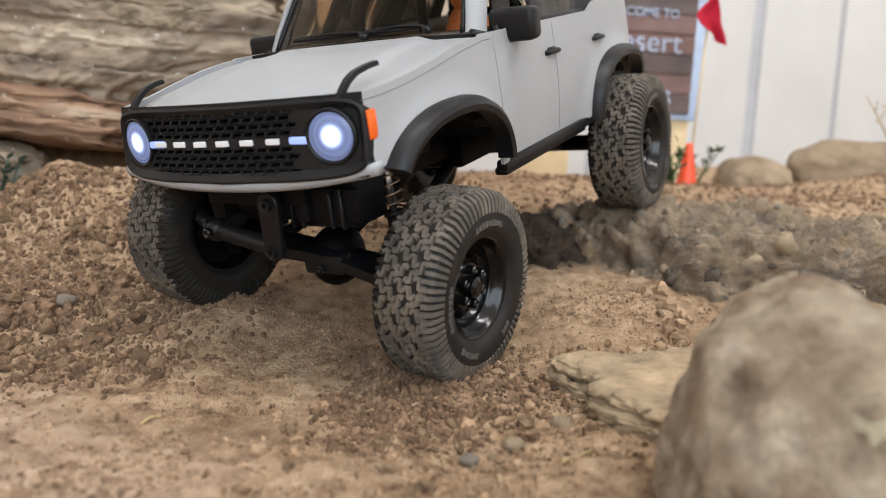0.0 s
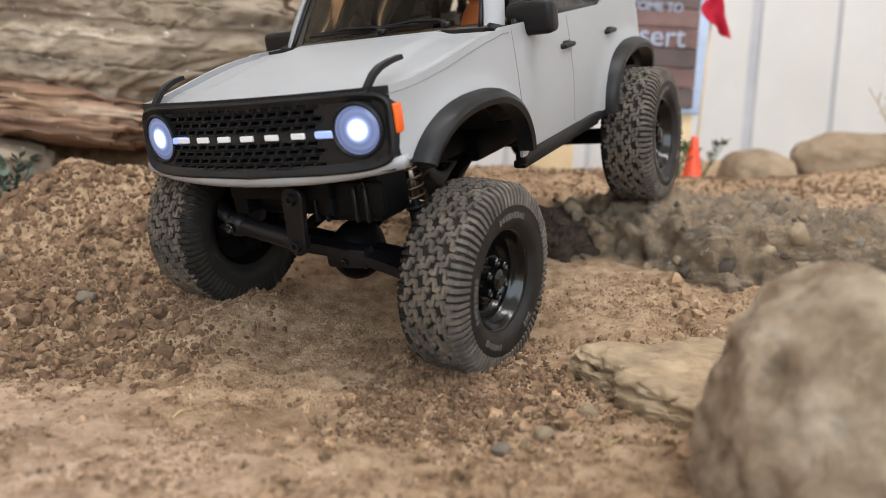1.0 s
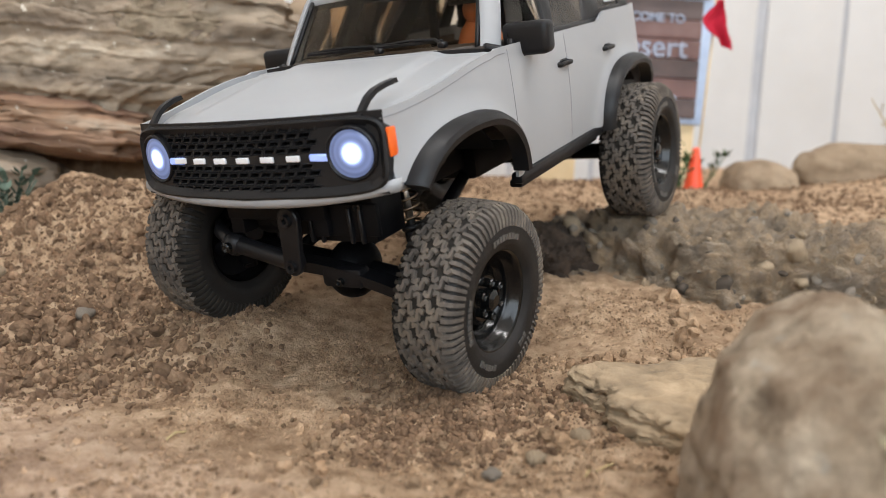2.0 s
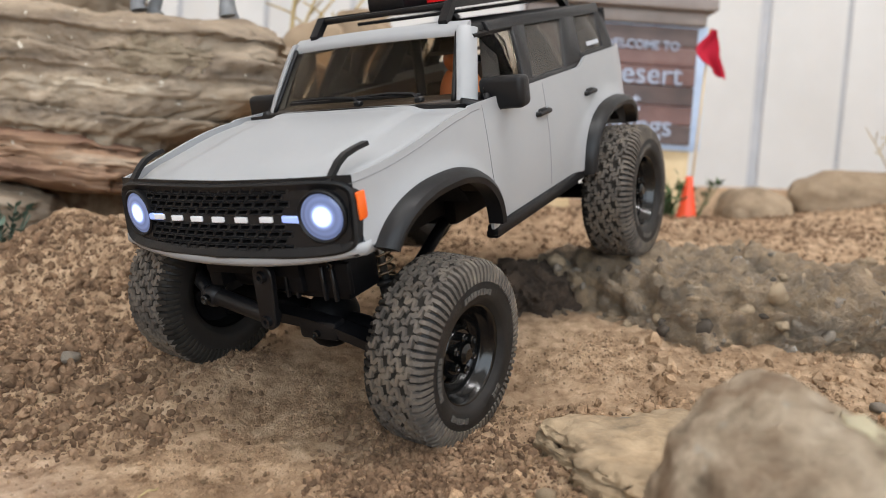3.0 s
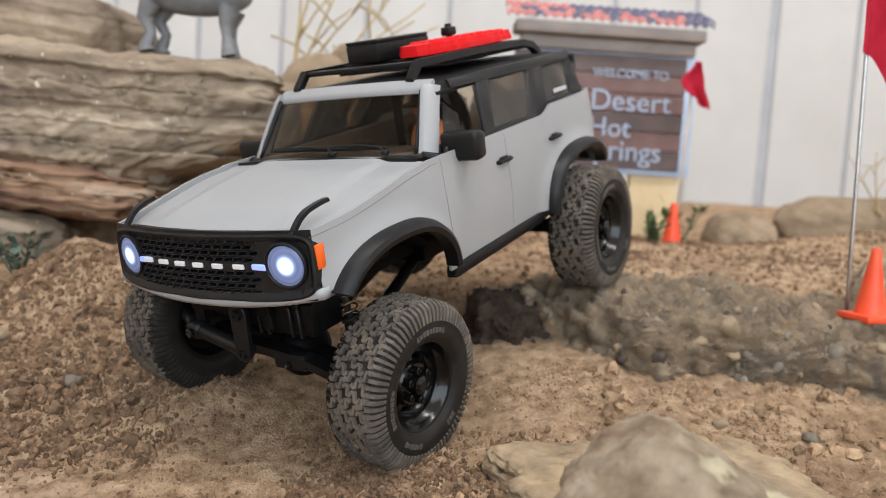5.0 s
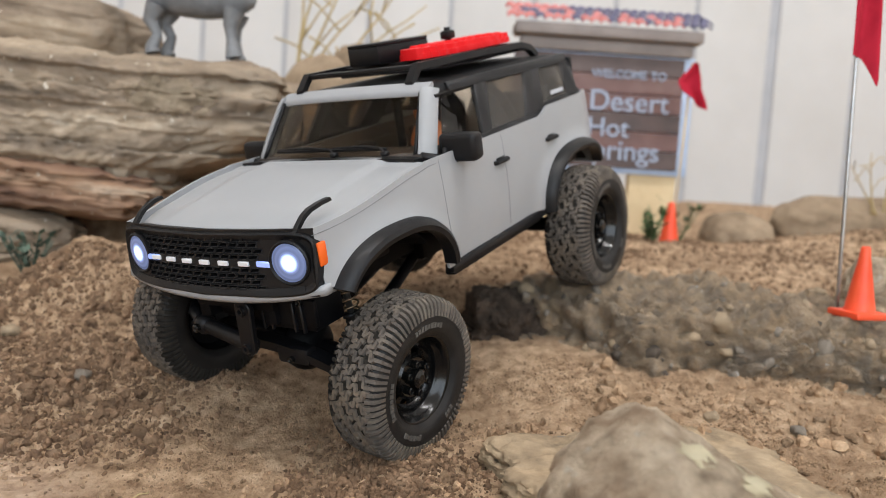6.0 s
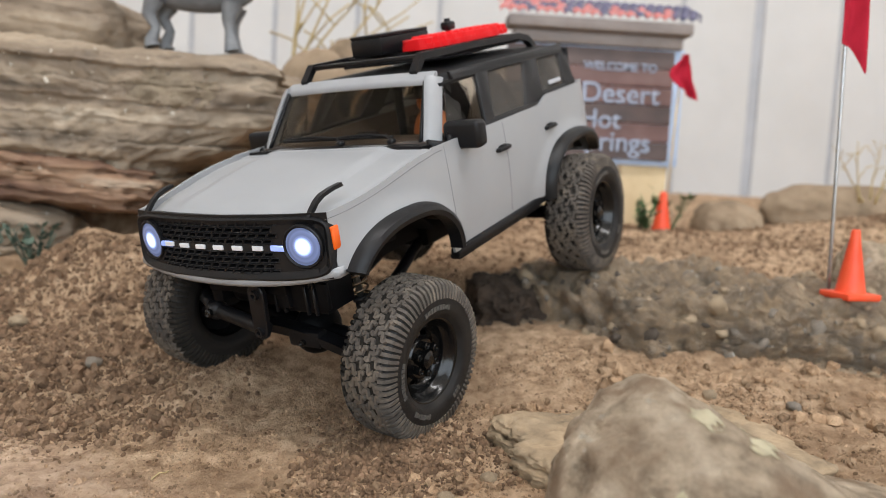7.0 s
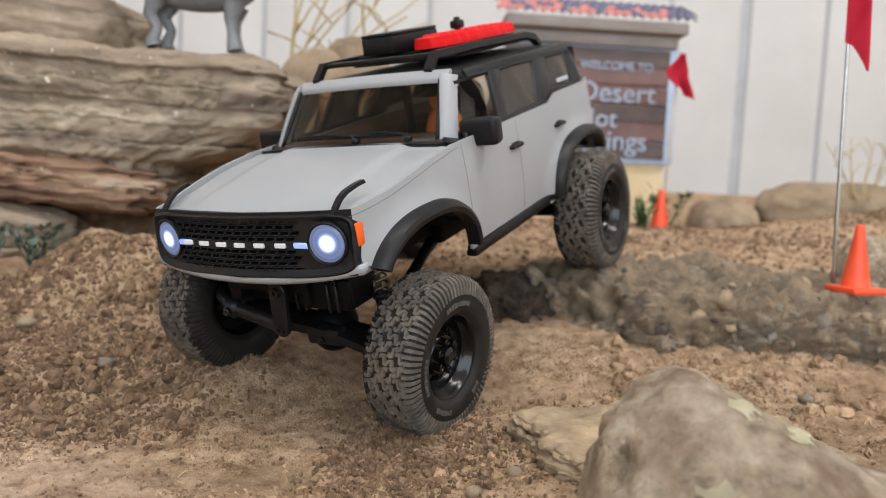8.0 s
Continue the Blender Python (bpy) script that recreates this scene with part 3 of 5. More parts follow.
def hood_point(u, v):
    y0 = -1 + 2 * v
    x = 0.026 + u * (0.0925 - 0.026)
    yt = body_side(x, belt(x)) - 0.0001
    y = y0 * yt
    x = 0.026 + u * (nose(y) - 0.0022 - 0.026)
    return (x, y * (body_side(min(x, 0.0925), belt(x)) / yt), hood_z(x, y, yt))


sheet(bm, 40, 48, hood_point)
# tail panel
sheet(bm, 12, 12, lambda u, v: (-0.136 - 0.002 * (1 - (2 * u - 1) ** 2), (2 * u - 1) * body_side(-0.136, 0.0375 + 0.04 * v), 0.038 + 0.0395 * v))
thicken(bm, 0.0011)
# white apron below the grille
rows = []
for i in range(33):
    y = -0.0498 + 0.0996 * i / 32
    z = 0.0418 + 0.0035 * abs(y / 0.0498) ** 2.5
    rows.append(((nose(y) + 0.0006 - 0.0015, y, z), (1, 0, 0), (0, 0, 1)))
sweep(bm, rows, [(-0.004, -0.0020), (0.0016, -0.0020), (0.0026, -0.0006), (0.0022, 0.0016), (-0.004, 0.0016)])
body = part("body", bm, PAINT, truck, "white painted body shell", angle=50)

# door seams and the hood cut line
for sgn in (1, -1):
    for x0 in (0.0225, -0.0285):
        bm = bmesh.new()
        pts = [(x0 - 0.0005 + 0.0001 * math.sin(k), sgn * (body_side(x0, z) + 0.00003), z) for k, z in enumerate([0.033 + 0.004 * i for i in range(11)])]
        tube(bm, pts, 0.00010, 5)
        part("seam", bm, GAP, body, "thin grey panel gap")
    bm = bmesh.new()
    tube(bm, [(x, sgn * (body_side(x, belt(x) - 0.0022) + 0.00003), belt(x) - 0.0022) for x in [0.024 + 0.0056 * i for i in range(13)]], 0.00012, 5)
    part("seam", bm, GAP, body, "thin grey panel gap")

# fender flares
for sgn in (1, -1):
    for spec, (x_lo, x_hi) in ((FRONT_ARCH, (0.0275, 0.0955)), (REAR_ARCH, (-0.1335, -0.0635))):
        c, w, top = spec
        bm = bmesh.new()
        rows = []
        n = 36
        for i in range(n + 1):
            a = math.pi * (-0.02 + 1.04 * i / n)
            if spec is FRONT_ARCH:
                a = math.pi * (0.15 + 0.82 * i / n)
            else:
                a = math.pi * (-0.02 + 0.90 * i / n)
            ca, sa = math.cos(a), math.sin(a)
            px = c + w * math.copysign(abs(ca) ** 0.85, ca)
            pz = 0.031 + (top - 0.031) * math.copysign(abs(sa) ** 0.92, sa)
            nrm = Vector((ca / w, 0, sa / (top - 0.031))).normalized()
            yb = body_side(min(px, 0.0925), max(pz, 0.033)) - 0.0015
            rows.append(((px, sgn * yb, pz), nrm, (0, sgn, 0)))
        sweep(bm, rows, [(-0.0010, 0.0), (-0.0014, 0.0058), (0.0004, 0.0064), (0.0020, 0.0056), (0.0033, 0.0032), (0.0036, 0.0)])
        bmesh.ops.recalc_face_normals(bm, faces=bm.faces)
        part("fender_flare", bm, TRIM, truck, "matt black fender flare", angle=35)
        # inner wheel well
        bm = bmesh.new()
        sheet(bm, 24, 3, lambda u, v: (c - (w - 0.001) * math.cos(math.pi * (0.16 + 0.59 * u)), sgn * (0.02 + 0.030 * v), 0.030 + (top - 0.0305) * math.sin(math.pi * (0.16 + 0.59 * u)) ** 0.9))
        thicken(bm, 0.0006)
        part("wheel_well", bm, DARK, truck)

# side steps
for sgn in (1, -1):
    bm = bmesh.new()
    box(bm, (-0.02, sgn * 0.0528, 0.0295), (0.087, 0.0045, 0.0042), 0.0012)
    box(bm, (-0.02, sgn * 0.0505, 0.0268), (0.080, 0.005, 0.003), 0.001)
    part("side_step", bm, BLACK, truck)


# grille
def on_nose(y, z, out=0.0):
    lean = -0.10 * (z - 0.055)
    return (nose(y) + lean + out, y, z)


GT, GB = 0.0648, 0.0440
bm = bmesh.new()
g_half = 0.0482


def grille_edge(s):
    """Rounded outline of the grille panel, s from 0 to 1."""
    a = s * math.tau
    ca, sa = math.cos(a), math.sin(a)
    y = g_half * math.copysign(abs(ca) ** 0.22, ca)
    z = 0.5 * (GT + GB) + 0.5 * (GT - GB) * math.copysign(abs(sa) ** 0.32, sa)
    z -= 0.0010 * (1 - (y / g_half) ** 2) * (1 if sa < 0 else 0.4)
    return y, z


N = 120
section = [(-0.004, 0.0004), (0.0009, 0.0004), (0.0014, -0.0003), (0.0011, -0.0011), (0.0003, -0.0026), (-0.004, -0.0029)]
rings = []
for i in range(N):
    y, z = grille_edge(i / N)
    y1, z1 = grille_edge((i + 0.5) / N)
    out = Vector((0, y / g_half * 0.3 if abs(y) < 0.044 else math.copysign(1, y), math.copysign(1, z - 0.0544) if abs(y) < 0.0475 else 0.0)).normalized()
    rings.append([bm.verts.new(Vector(on_nose(y, z)) + Vector((a, 0, 0)) + out * b) for a, b in section])
for i in range(N):
    p, q = rings[i], rings[(i + 1) % N]
    for k in range(len(section)):
        bm.faces.new((p[k], p[(k + 1) % 6], q[(k + 1) % 6], q[k]))
bmesh.ops.recalc_face_normals(bm, faces=bm.faces)
grille = part("grille", bm, TRIM, truck, "black grille with slotted mesh", angle=35)

# backing and the solid panel by the lamps
bm = bmesh.new()
sheet(bm, 40, 4, lambda u, v: on_nose(-0.0478 + 0.0956 * u, GB + 0.001 + (GT - GB - 0.0022) * v, -0.0022))
part("backing", bm, DARK, grille)

# slotted mesh: cells with a slanted opening each
bm = bmesh.new()
CW, CH = 0.0042, 0.00205


def cell(y0, z0, y1, z1, hole):
    quad = [(y0, z0), (y1, z0), (y1, z1), (y0, z1)]
    cy, cz = 0.5 * (y0 + y1), 0.5 * (z0 + z1)
    if not hole:
        bm.faces.new([bm.verts.new(on_nose(y, z, 0.0002)) for y, z in quad])
        return
    sl, ww, hh = 0.00035, 0.36 * (y1 - y0), 0.26 * (z1 - z0)
    inner = [(cy - ww - sl, cz - hh), (cy + ww - sl, cz - hh), (cy + ww + sl, cz + hh), (cy - ww + sl, cz + hh)]
    a = [bm.verts.new(on_nose(y, z, 0.0002)) for y, z in quad]
    lip = [bm.verts.new(on_nose(cy + (y - cy) * 1.12, cz + (z - cz) * 1.35, 0.0006)) for y, z in inner]
    b = [bm.verts.new(on_nose(y, z, 0.0004)) for y, z in inner]
    c = [bm.verts.new(on_nose(y, z, -0.0020)) for y, z in inner]
    for p, q in ((a, lip), (lip, b), (b, c)):
        for k in range(4):
            bm.faces.new((p[k], p[(k + 1) % 4], q[(k + 1) % 4], q[k]))


for r in range(9):
    if r == 4:
        continue
    z0 = 0.0450 + r * CH + (0.0002 if r > 4 else -0.0002)
    shift = 0.5 * CW * (r % 2)
    y = -0.0475 + shift
    while y < 0.0475:
        y1 = min(y + CW, 0.0478)
        cell(y, z0, y1, z0 + CH, -0.0345 < y and y1 < 0.0290)
        y = y1
    if shift:
        cell(-0.0478, z0, -0.0475 + shift, z0 + CH, False)
zm = 0.0450 + 4 * CH
for i in range(24):
    cell(-0.0478 + i * 0.0956 / 24, zm - 0.0002, -0.0478 + (i + 1) * 0.0956 / 24, zm + CH + 0.0002, False)
for i in range(24):
    cell(-0.0478 + i * 0.0956 / 24, 0.0432, -0.0478 + (i + 1) * 0.0956 / 24, 0.0448, False)
    cell(-0.0478 + i * 0.0956 / 24, 0.0450 + 9 * CH + 0.0002, -0.0478 + (i + 1) * 0.0956 / 24, 0.0658, False)
bmesh.ops.recalc_face_normals(bm, faces=bm.faces)
part("slotted_mesh", bm, TRIM, grille, "", angle=25)

# pale name bars across the grille
for k in range(6):
    bm = bmesh.new()
    yc = -0.0265 + k * 0.0092
    box(bm, on_nose(yc, zm + 0.5 * CH, 0.0005), (0.0010, 0.0048, 0.0017), 0.0002, None, 1)
    part("name_bar", bm, WHITE, grille, "small white raised bar")

for sgn in (1, -1):
    yc, zc, rl = sgn * 0.0382, 0.0548, 0.0069
    tilt = Matrix.Translation(on_nose(yc, zc)) @ pose(0, 0, 0, 0, 0, -90 + sgn * 11 * 0.9)
    bm = bmesh.new()
    revolve(bm, [(-0.002, rl + 0.0009), (0.0012, rl + 0.0009), (0.0016, rl + 0.0004), (0.0012, rl - 0.0002), (-0.001, rl - 0.0006)], 40)
    bmesh.ops.transform(bm, matrix=tilt, verts=bm.verts)
    bmesh.ops.recalc_face_normals(bm, faces=bm.faces)
    lamp = part("headlight", bm, BLACK, truck, "round lit headlight with a bluish lens")
    bm = bmesh.new()
    rings = revolve(bm, [(0.0006 + 0.0016 * math.cos(0.5 * math.pi * k / 8), rl * math.sin(0.5 * math.pi * k / 8)) for k in range(1, 9)], 40)
    bm.faces.new(rings[0])
    bmesh.ops.transform(bm, matrix=tilt, verts=bm.verts)
    bmesh.ops.recalc_face_normals(bm, faces=bm.faces)
    part("lens", bm, BEAM_LENS, lamp, "bluish glowing lens")
    bm = bmesh.new()
    rings = revolve(bm, [(0.0027 - 0.00006 * k * k, 0.0022 * k / 4) for k in range(1, 5)], 24)
    bm.faces.new(rings[0])
    bmesh.ops.transform(bm, matrix=tilt @ Matrix.Translation((-0.0010, -0.0003, -0.0004)), verts=bm.verts)
    bmesh.ops.recalc_face_normals(bm, faces=bm.faces)
    part("bulb", bm, LAMP, lamp, "bright white bulb")
    bm = bmesh.new()
    a = sgn * (0.0382 - rl - 0.0032)
    box(bm, on_nose(a, zm + 0.5 * CH, 0.0006), (0.0012, 0.0066, 0.0021), 0.0004, None, 1)
    part("light_bar", bm, LENS, lamp, "small pale glowing bar")
    # amber marker
    bm = bmesh.new()
    box(bm, (0.0888, sgn * 0.0482, 0.0568), (0.0040, 0.0018, 0.0080), 0.0005)
    part("marker_light", bm, AMBER, truck, "amber side marker light")
    # hood sight bars
    bm = bmesh.new()
    yy = sgn * 0.0412
    path = [(0.0925, yy, 0.0640), (0.0905, yy, 0.0662), (0.0875, yy * 1.005, 0.0688), (0.0845, yy * 1.015, 0.0704), (0.0800, yy * 1.035, 0.0715), (0.0755, yy * 1.05, 0.0720)]
    rows = [(p, (0, 1, 0), (0.45, 0, 0.9)) for p in path]
    sweep(bm, rows, [(-0.0010, -0.0012), (0.0010, -0.0012), (0.0010, 0.0003), (-0.0010, 0.0003)])
    bmesh.ops.recalc_face_normals(bm, faces=bm.faces)
    part("hood_sight", bm, TRIM, truck, "curved black hood sight bar", angle=30)


# greenhouse: points of the leaning upper side
def upper(x, z, sgn, inset=0.0):
    return Vector((x, sgn * (0.0512 - 0.36 * (z - 0.0742) - inset), z))


def side_piece(name, outline, sgn, mat, parent, thick=0.0018, inset=0.0, label=""):
    bm = bmesh.new()
    prism(bm, [upper(x, z, sgn, inset) for x, z in outline], (0, -sgn * thick, 0))
    bmesh.ops.bevel(bm, geom=list(bm.edges), offset=0.0003, segments=1, affect="EDGES")
    return part(name, bm, mat, parent, label)


bm = bmesh.new()


def roof_point(u, v):
    x = 0.002 - 0.129 * u
    y = (2 * v - 1)
    yy = y * (0.0438 - 0.0005 * smoothstep(0.9, 1.0, abs(y)))
    z = 0.1000 - 0.0012 * y * y - 0.0030 * smoothstep(0.86, 1.0, abs(y)) - 0.0008 * (2 * u - 1) ** 2 - 0.003 * smoothstep(0.95, 1.0, u)
    return (x, yy, z)


sheet(bm, 40, 40, roof_point)
thicken(bm, 0.0018)
# tailgate window frame
for y0, z0, sy, sz in ((0, 0.0950, 0.082, 0.005), (0.0425, 0.086, 0.005, 0.020), (-0.0425, 0.086, 0.005, 0.020), (0, 0.0775, 0.094, 0.004)):
    box(bm, (-0.127 - 0.0035 * (0.0975 - z0) / 0.02, y0, z0), (0.004, sy, sz), 0.001)
roof = part("hardtop", bm, HARDTOP, truck, "black removable hardtop roof")
for sgn in (1, -1):
    side_piece("roof_rail", [(-0.0085, 0.0953), (-0.125, 0.0938), (-0.127, 0.0985), (-0.0085, 0.0990)], sgn, TRIM, roof)
    side_piece("window_sill", [(0.0130, 0.0735), (-0.0790, 0.0735), (-0.0790, 0.0756), (0.0118, 0.0756)], sgn, TRIM, roof)
    side_piece("pillar", [(-0.0190, 0.0752), (-0.0270, 0.0752), (-0.0395, 0.0958), (-0.0285, 0.0958)], sgn, TRIM, roof, 0.0022)
    side_piece("pillar", [(-0.0605, 0.0752), (-0.0800, 0.0752), (-0.0830, 0.0790), (-0.0915, 0.0945), (-0.0765, 0.0950)], sgn, TRIM, roof, 0.0022)
    side_piece("pillar", [(-0.1105, 0.0770), (-0.1240, 0.0770), (-0.1285, 0.0940), (-0.1190, 0.0945)], sgn, TRIM, roof, 0.0022)
    side_piece("window_sill", [(-0.0760, 0.0770), (-0.1200, 0.0770), (-0.1200, 0.0788), (-0.0790, 0.0788)], sgn, TRIM, roof)
    side_piece("side_window", [(0.0125, 0.0748), (-0.0220, 0.0748), (-0.0310, 0.0962), (-0.0030, 0.0962)], sgn, WINDOW, truck, 0.0005, 0.0009, "smoked clear side window").visible_shadow = False
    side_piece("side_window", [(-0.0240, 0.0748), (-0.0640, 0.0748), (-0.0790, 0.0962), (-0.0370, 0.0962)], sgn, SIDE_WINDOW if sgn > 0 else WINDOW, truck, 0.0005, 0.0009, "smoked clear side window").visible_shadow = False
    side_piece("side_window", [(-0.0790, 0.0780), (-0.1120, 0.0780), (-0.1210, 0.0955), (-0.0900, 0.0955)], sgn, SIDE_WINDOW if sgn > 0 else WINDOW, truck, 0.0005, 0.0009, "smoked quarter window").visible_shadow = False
    # white windscreen pillar
    bm = bmesh.new()
    path = [(0.0170, sgn * 0.0445, 0.0725), (0.0130, sgn * 0.0434, 0.0800), (0.0076, sgn * 0.0416, 0.0890), (0.0030, sgn * 0.0400, 0.0962), (0.0008, sgn * 0.0394, 0.0984)]
    sweep(bm, [(p, (1, 0, 0.3), (0, sgn, 0)) for p in path], [(-0.003, -0.0022), (0.0024, -0.0022), (0.0026, -0.0014), (0.0014, 0.0008), (-0.0018, 0.0024), (-0.0040, 0.0026)])
    bmesh.ops.recalc_face_normals(bm, faces=bm.faces)
    part("windscreen_pillar", bm, PAINT, body, angle=50)
bm = bmesh.new()
sweep(bm, [((0.0048 - 2.2 * (y / 1.0) ** 2, y, 0.0984 - 0.5 * y * y), (1, 0, -0.4), (0.35, 0, 1)) for y in [-0.0398 + 0.0796 * i / 20 for i in range(21)]], [(-0.004, -0.0004), (0.0010, -0.0018), (0.0024, -0.0014), (0.0022, -0.0002), (0.0008, 0.0008), (-0.004, 0.0010)])
bmesh.ops.recalc_face_normals(bm, faces=bm.faces)
part("windscreen_header", bm, PAINT, body, angle=50)
bm = bmesh.new()
sheet(bm, 6, 16, lambda u, v: (0.0215 - 0.0155 * u - 2.2 * ((2 * v - 1) * 0.043) ** 2, (2 * v - 1) * (0.0425 - 0.0040 * u), 0.0738 + 0.0238 * u))
thicken(bm, 0.0004)
part("windscreen", bm, WINDOW, truck, "smoked clear windscreen").visible_shadow = False
bm = bmesh.new()
prism(bm, [(-0.1315, -0.043, 0.079), (-0.1315, 0.043, 0.079), (-0.1285, 0.041, 0.095), (-0.1285, -0.041, 0.095)], (0.0005, 0, 0))
part("rear_window", bm, WINDOW, truck, "smoked rear window").visible_shadow = False
# black windscreen surround
for a, b in (((0.0188, -0.0410, 0.0745), (0.0038, -0.0372, 0.0966)), ((0.0188, 0.0410, 0.0745), (0.0038, 0.0372, 0.0966))):
    bm = bmesh.new()
    tube(bm, [Vector(a) + (Vector(b) - Vector(a)) * k / 6 for k in range(7)], 0.0009, 6)
    part("windscreen_seal", bm, BLACK, truck)

# cowl and wipers
bm = bmesh.new()
sheet(bm, 4, 30, lambda u, v: (0.0295 - 0.0110 * u - 1.2 * ((2 * v - 1) * 0.049) ** 2 * 0.8, (2 * v - 1) * 0.0465, 0.0758 - 0.0014 * (2 * v - 1) ** 2 - 0.0012 * u))
thicken(bm, 0.0025)
part("cowl", bm, BLACK, truck, "black vented cowl")
for y0, y1 in ((0.006, -0.030), (0.032, 0.001)):
    bm = bmesh.new()
    tube(bm, [(0.0262, y0, 0.0768), (0.0236, y0 - 0.004, 0.0785), (0.0215, 0.5 * (y0 + y1), 0.0790), (0.0205, y1, 0.0782)], 0.0006, 6)
    box(bm, (0.0220, 0.5 * (y0 + y1) - 0.002, 0.0778), (0.0009, 0.031, 0.0011), 0.0002, None, 1)
    box(bm, (0.0262, y0, 0.0768), (0.003, 0.003, 0.002), 0.0005, None, 1)
    part("wiper", bm, BLACK, truck)

# mirrors and handles
for sgn in (1, -1):
    bm = bmesh.new()
    box(bm, (0.0065, sgn * 0.0548, 0.0750), (0.0080, 0.0170, 0.0114), 0.0022, None, 3)
    for v in bm.verts:
        if v.co.x < 0.006:
            v.co.z = 0.0750 + (v.co.z - 0.0750) * 0.96
    mirror = part("mirror", bm, BLACK, truck, "black wing mirror")
    bm = bmesh.new()
    tube(bm, [(0.0200, sgn * 0.0445, 0.0738), (0.0150, sgn * 0.0480, 0.0720), (0.0080, sgn * 0.0530, 0.0705)], 0.0019, 8)
    part("mirror_arm", bm, BLACK, mirror)
    for hx in (-0.0249, -0.0768):
        bm = bmesh.new()
        tube(bm, [(hx + 0.0055, sgn * (HW - 0.001), 0.0623), (hx + 0.0048, sgn * (HW + 0.0009), 0.0623), (hx, sgn * (HW + 0.0013), 0.0625), (hx - 0.0048, sgn * (HW + 0.0009), 0.0623), (hx - 0.0055, sgn * (HW - 0.001), 0.0623)], 0.0010, 8)
        box(bm, (hx - 0.0002, sgn * (HW - 0.0004), 0.0625), (0.0075, 0.0012, 0.0030), 0.0005, None, 1)
        part("door_handle", bm, BLACK, truck)
# small pale mark on the rear quarter window
bm = bmesh.new()
prism(bm, [upper(x, z, 1, -0.0006 + 0.0009) for x, z in ((-0.0935, 0.0808), (-0.1085, 0.0808), (-0.1090, 0.0826), (-0.0942, 0.0826))], (0, 0.0002, 0))
part("window_decal", bm, SEAM, truck, "small pale decal bar")

# interior
bm = bmesh.new()
box(bm, (0.010, 0, 0.0715), (0.020, 0.092, 0.007), 0.002)
box(bm, (-0.05, 0, 0.044), (0.14, 0.096, 0.003), 0.001)
part("dashboard", bm, SEAT, truck)
for sx, sy in ((-0.030, 0.023), (-0.030, -0.023), (-0.078, 0.023), (-0.078, -0.023)):
    bm = bmesh.new()
    box(bm, (sx, sy, 0.055), (0.008, 0.026, 0.024), 0.003, pose(0, 0, 0, 0, 0, 0))
    box(bm, (sx - 0.001, sy, 0.0690), (0.005, 0.013, 0.006), 0.002)
    box(bm, (sx + 0.012, sy, 0.052), (0.026, 0.026, 0.010), 0.003)
    part("seat", bm, SEAT, truck)
for sgn in (1, -1):
    bm = bmesh.new()
    box(bm, (-0.055, sgn * 0.0500, 0.0600), (0.150, 0.0024, 0.0260), 0.001)
    box(bm, (-0.055, sgn * 0.0480, 0.0640), (0.120, 0.0030, 0.0050), 0.001)
    part("door_card", bm, LINING, truck)
bm = bmesh.new()
box(bm, (-0.1300, 0, 0.060), (0.003, 0.090, 0.030), 0.001)
part("tailgate_lining", bm, LINING, truck)
bm = bmesh.new()
for sy in (0.018, -0.018):
    tube(bm, [(-0.055, sy, 0.05), (-0.055, sy, 0.098)], 0.0024, 8)
tube(bm, [(-0.055, -0.042, 0.096), (-0.055, 0.042, 0.096)], 0.0024, 8)
part("roll_cage", bm, BLACK, truck)

# roof rack
bm = bmesh.new()
for sgn in (1, -1):
    y = sgn * 0.0300
    path = [(0.0005, y, 0.0998), (-0.0065, y, 0.1066), (-0.05, y, 0.1068), (-0.1000, y, 0.1060), (-0.1105, y, 0.1040), (-0.1180, y, 0.0990)]
    sweep(bm, [(p, (0, 1, 0), (0.3 if k < 2 else -0.3 if k > 3 else 0, 0, 1)) for k, p in enumerate(path)], [(-0.0018, -0.0016), (0.0018, -0.0016), (0.0018, 0.0014), (-0.0018, 0.0014)])
bmesh.ops.recalc_face_normals(bm, faces=bm.faces)
rack = part("roof_rack", bm, BLACK, truck, "black roof rack", angle=30)
bm = bmesh.new()
box(bm, (-0.068, 0, 0.1035), (0.080, 0.058, 0.0014), 0.0005, None, 1)
part("tray", bm, HARDTOP, rack)
for x in (-0.0075, -0.034, -0.060, -0.086, -0.104):
    bm = bmesh.new()
    box(bm, (x, 0, 0.1063), (0.0042, 0.060, 0.0022), 0.0006)
    part("crossbar", bm, BLACK, rack)

# drive train under the nose
bm = bmesh.new()
for sgn in (1, -1):
    box(bm, (-0.02, sgn * 0.017, 0.033), (0.215, 0.006, 0.010), 0.001)
box(bm, (0.083, 0, 0.037), (0.010, 0.040, 0.008), 0.001)
box(bm, (-0.03, 0, 0.030), (0.06, 0.05, 0.014), 0.003)
box(bm, (0.055, 0, 0.040), (0.05, 0.06, 0.006), 0.001)
part("chassis", bm, CHASSIS, truck, "black plastic chassis")
bm = bmesh.new()
box(bm, (0.0760, 0.022, 0.0330), (0.016, 0.026, 0.015), 0.001)
box(bm, (0.0845, 0.022, 0.0330), (0.002, 0.030, 0.010), 0.0006)
part("servo", bm, CHASSIS, truck)
bm = bmesh.new()
tube(bm, [(0.0790, -0.0100, 0.0330), (0.0790, 0.0060, 0.0330)], 0.0066, 20)
tube(bm, [(0.0790, -0.0125, 0.0330), (0.0790, -0.0100, 0.0330)], 0.0038, 16)
part("motor", bm, CHASSIS, truck)
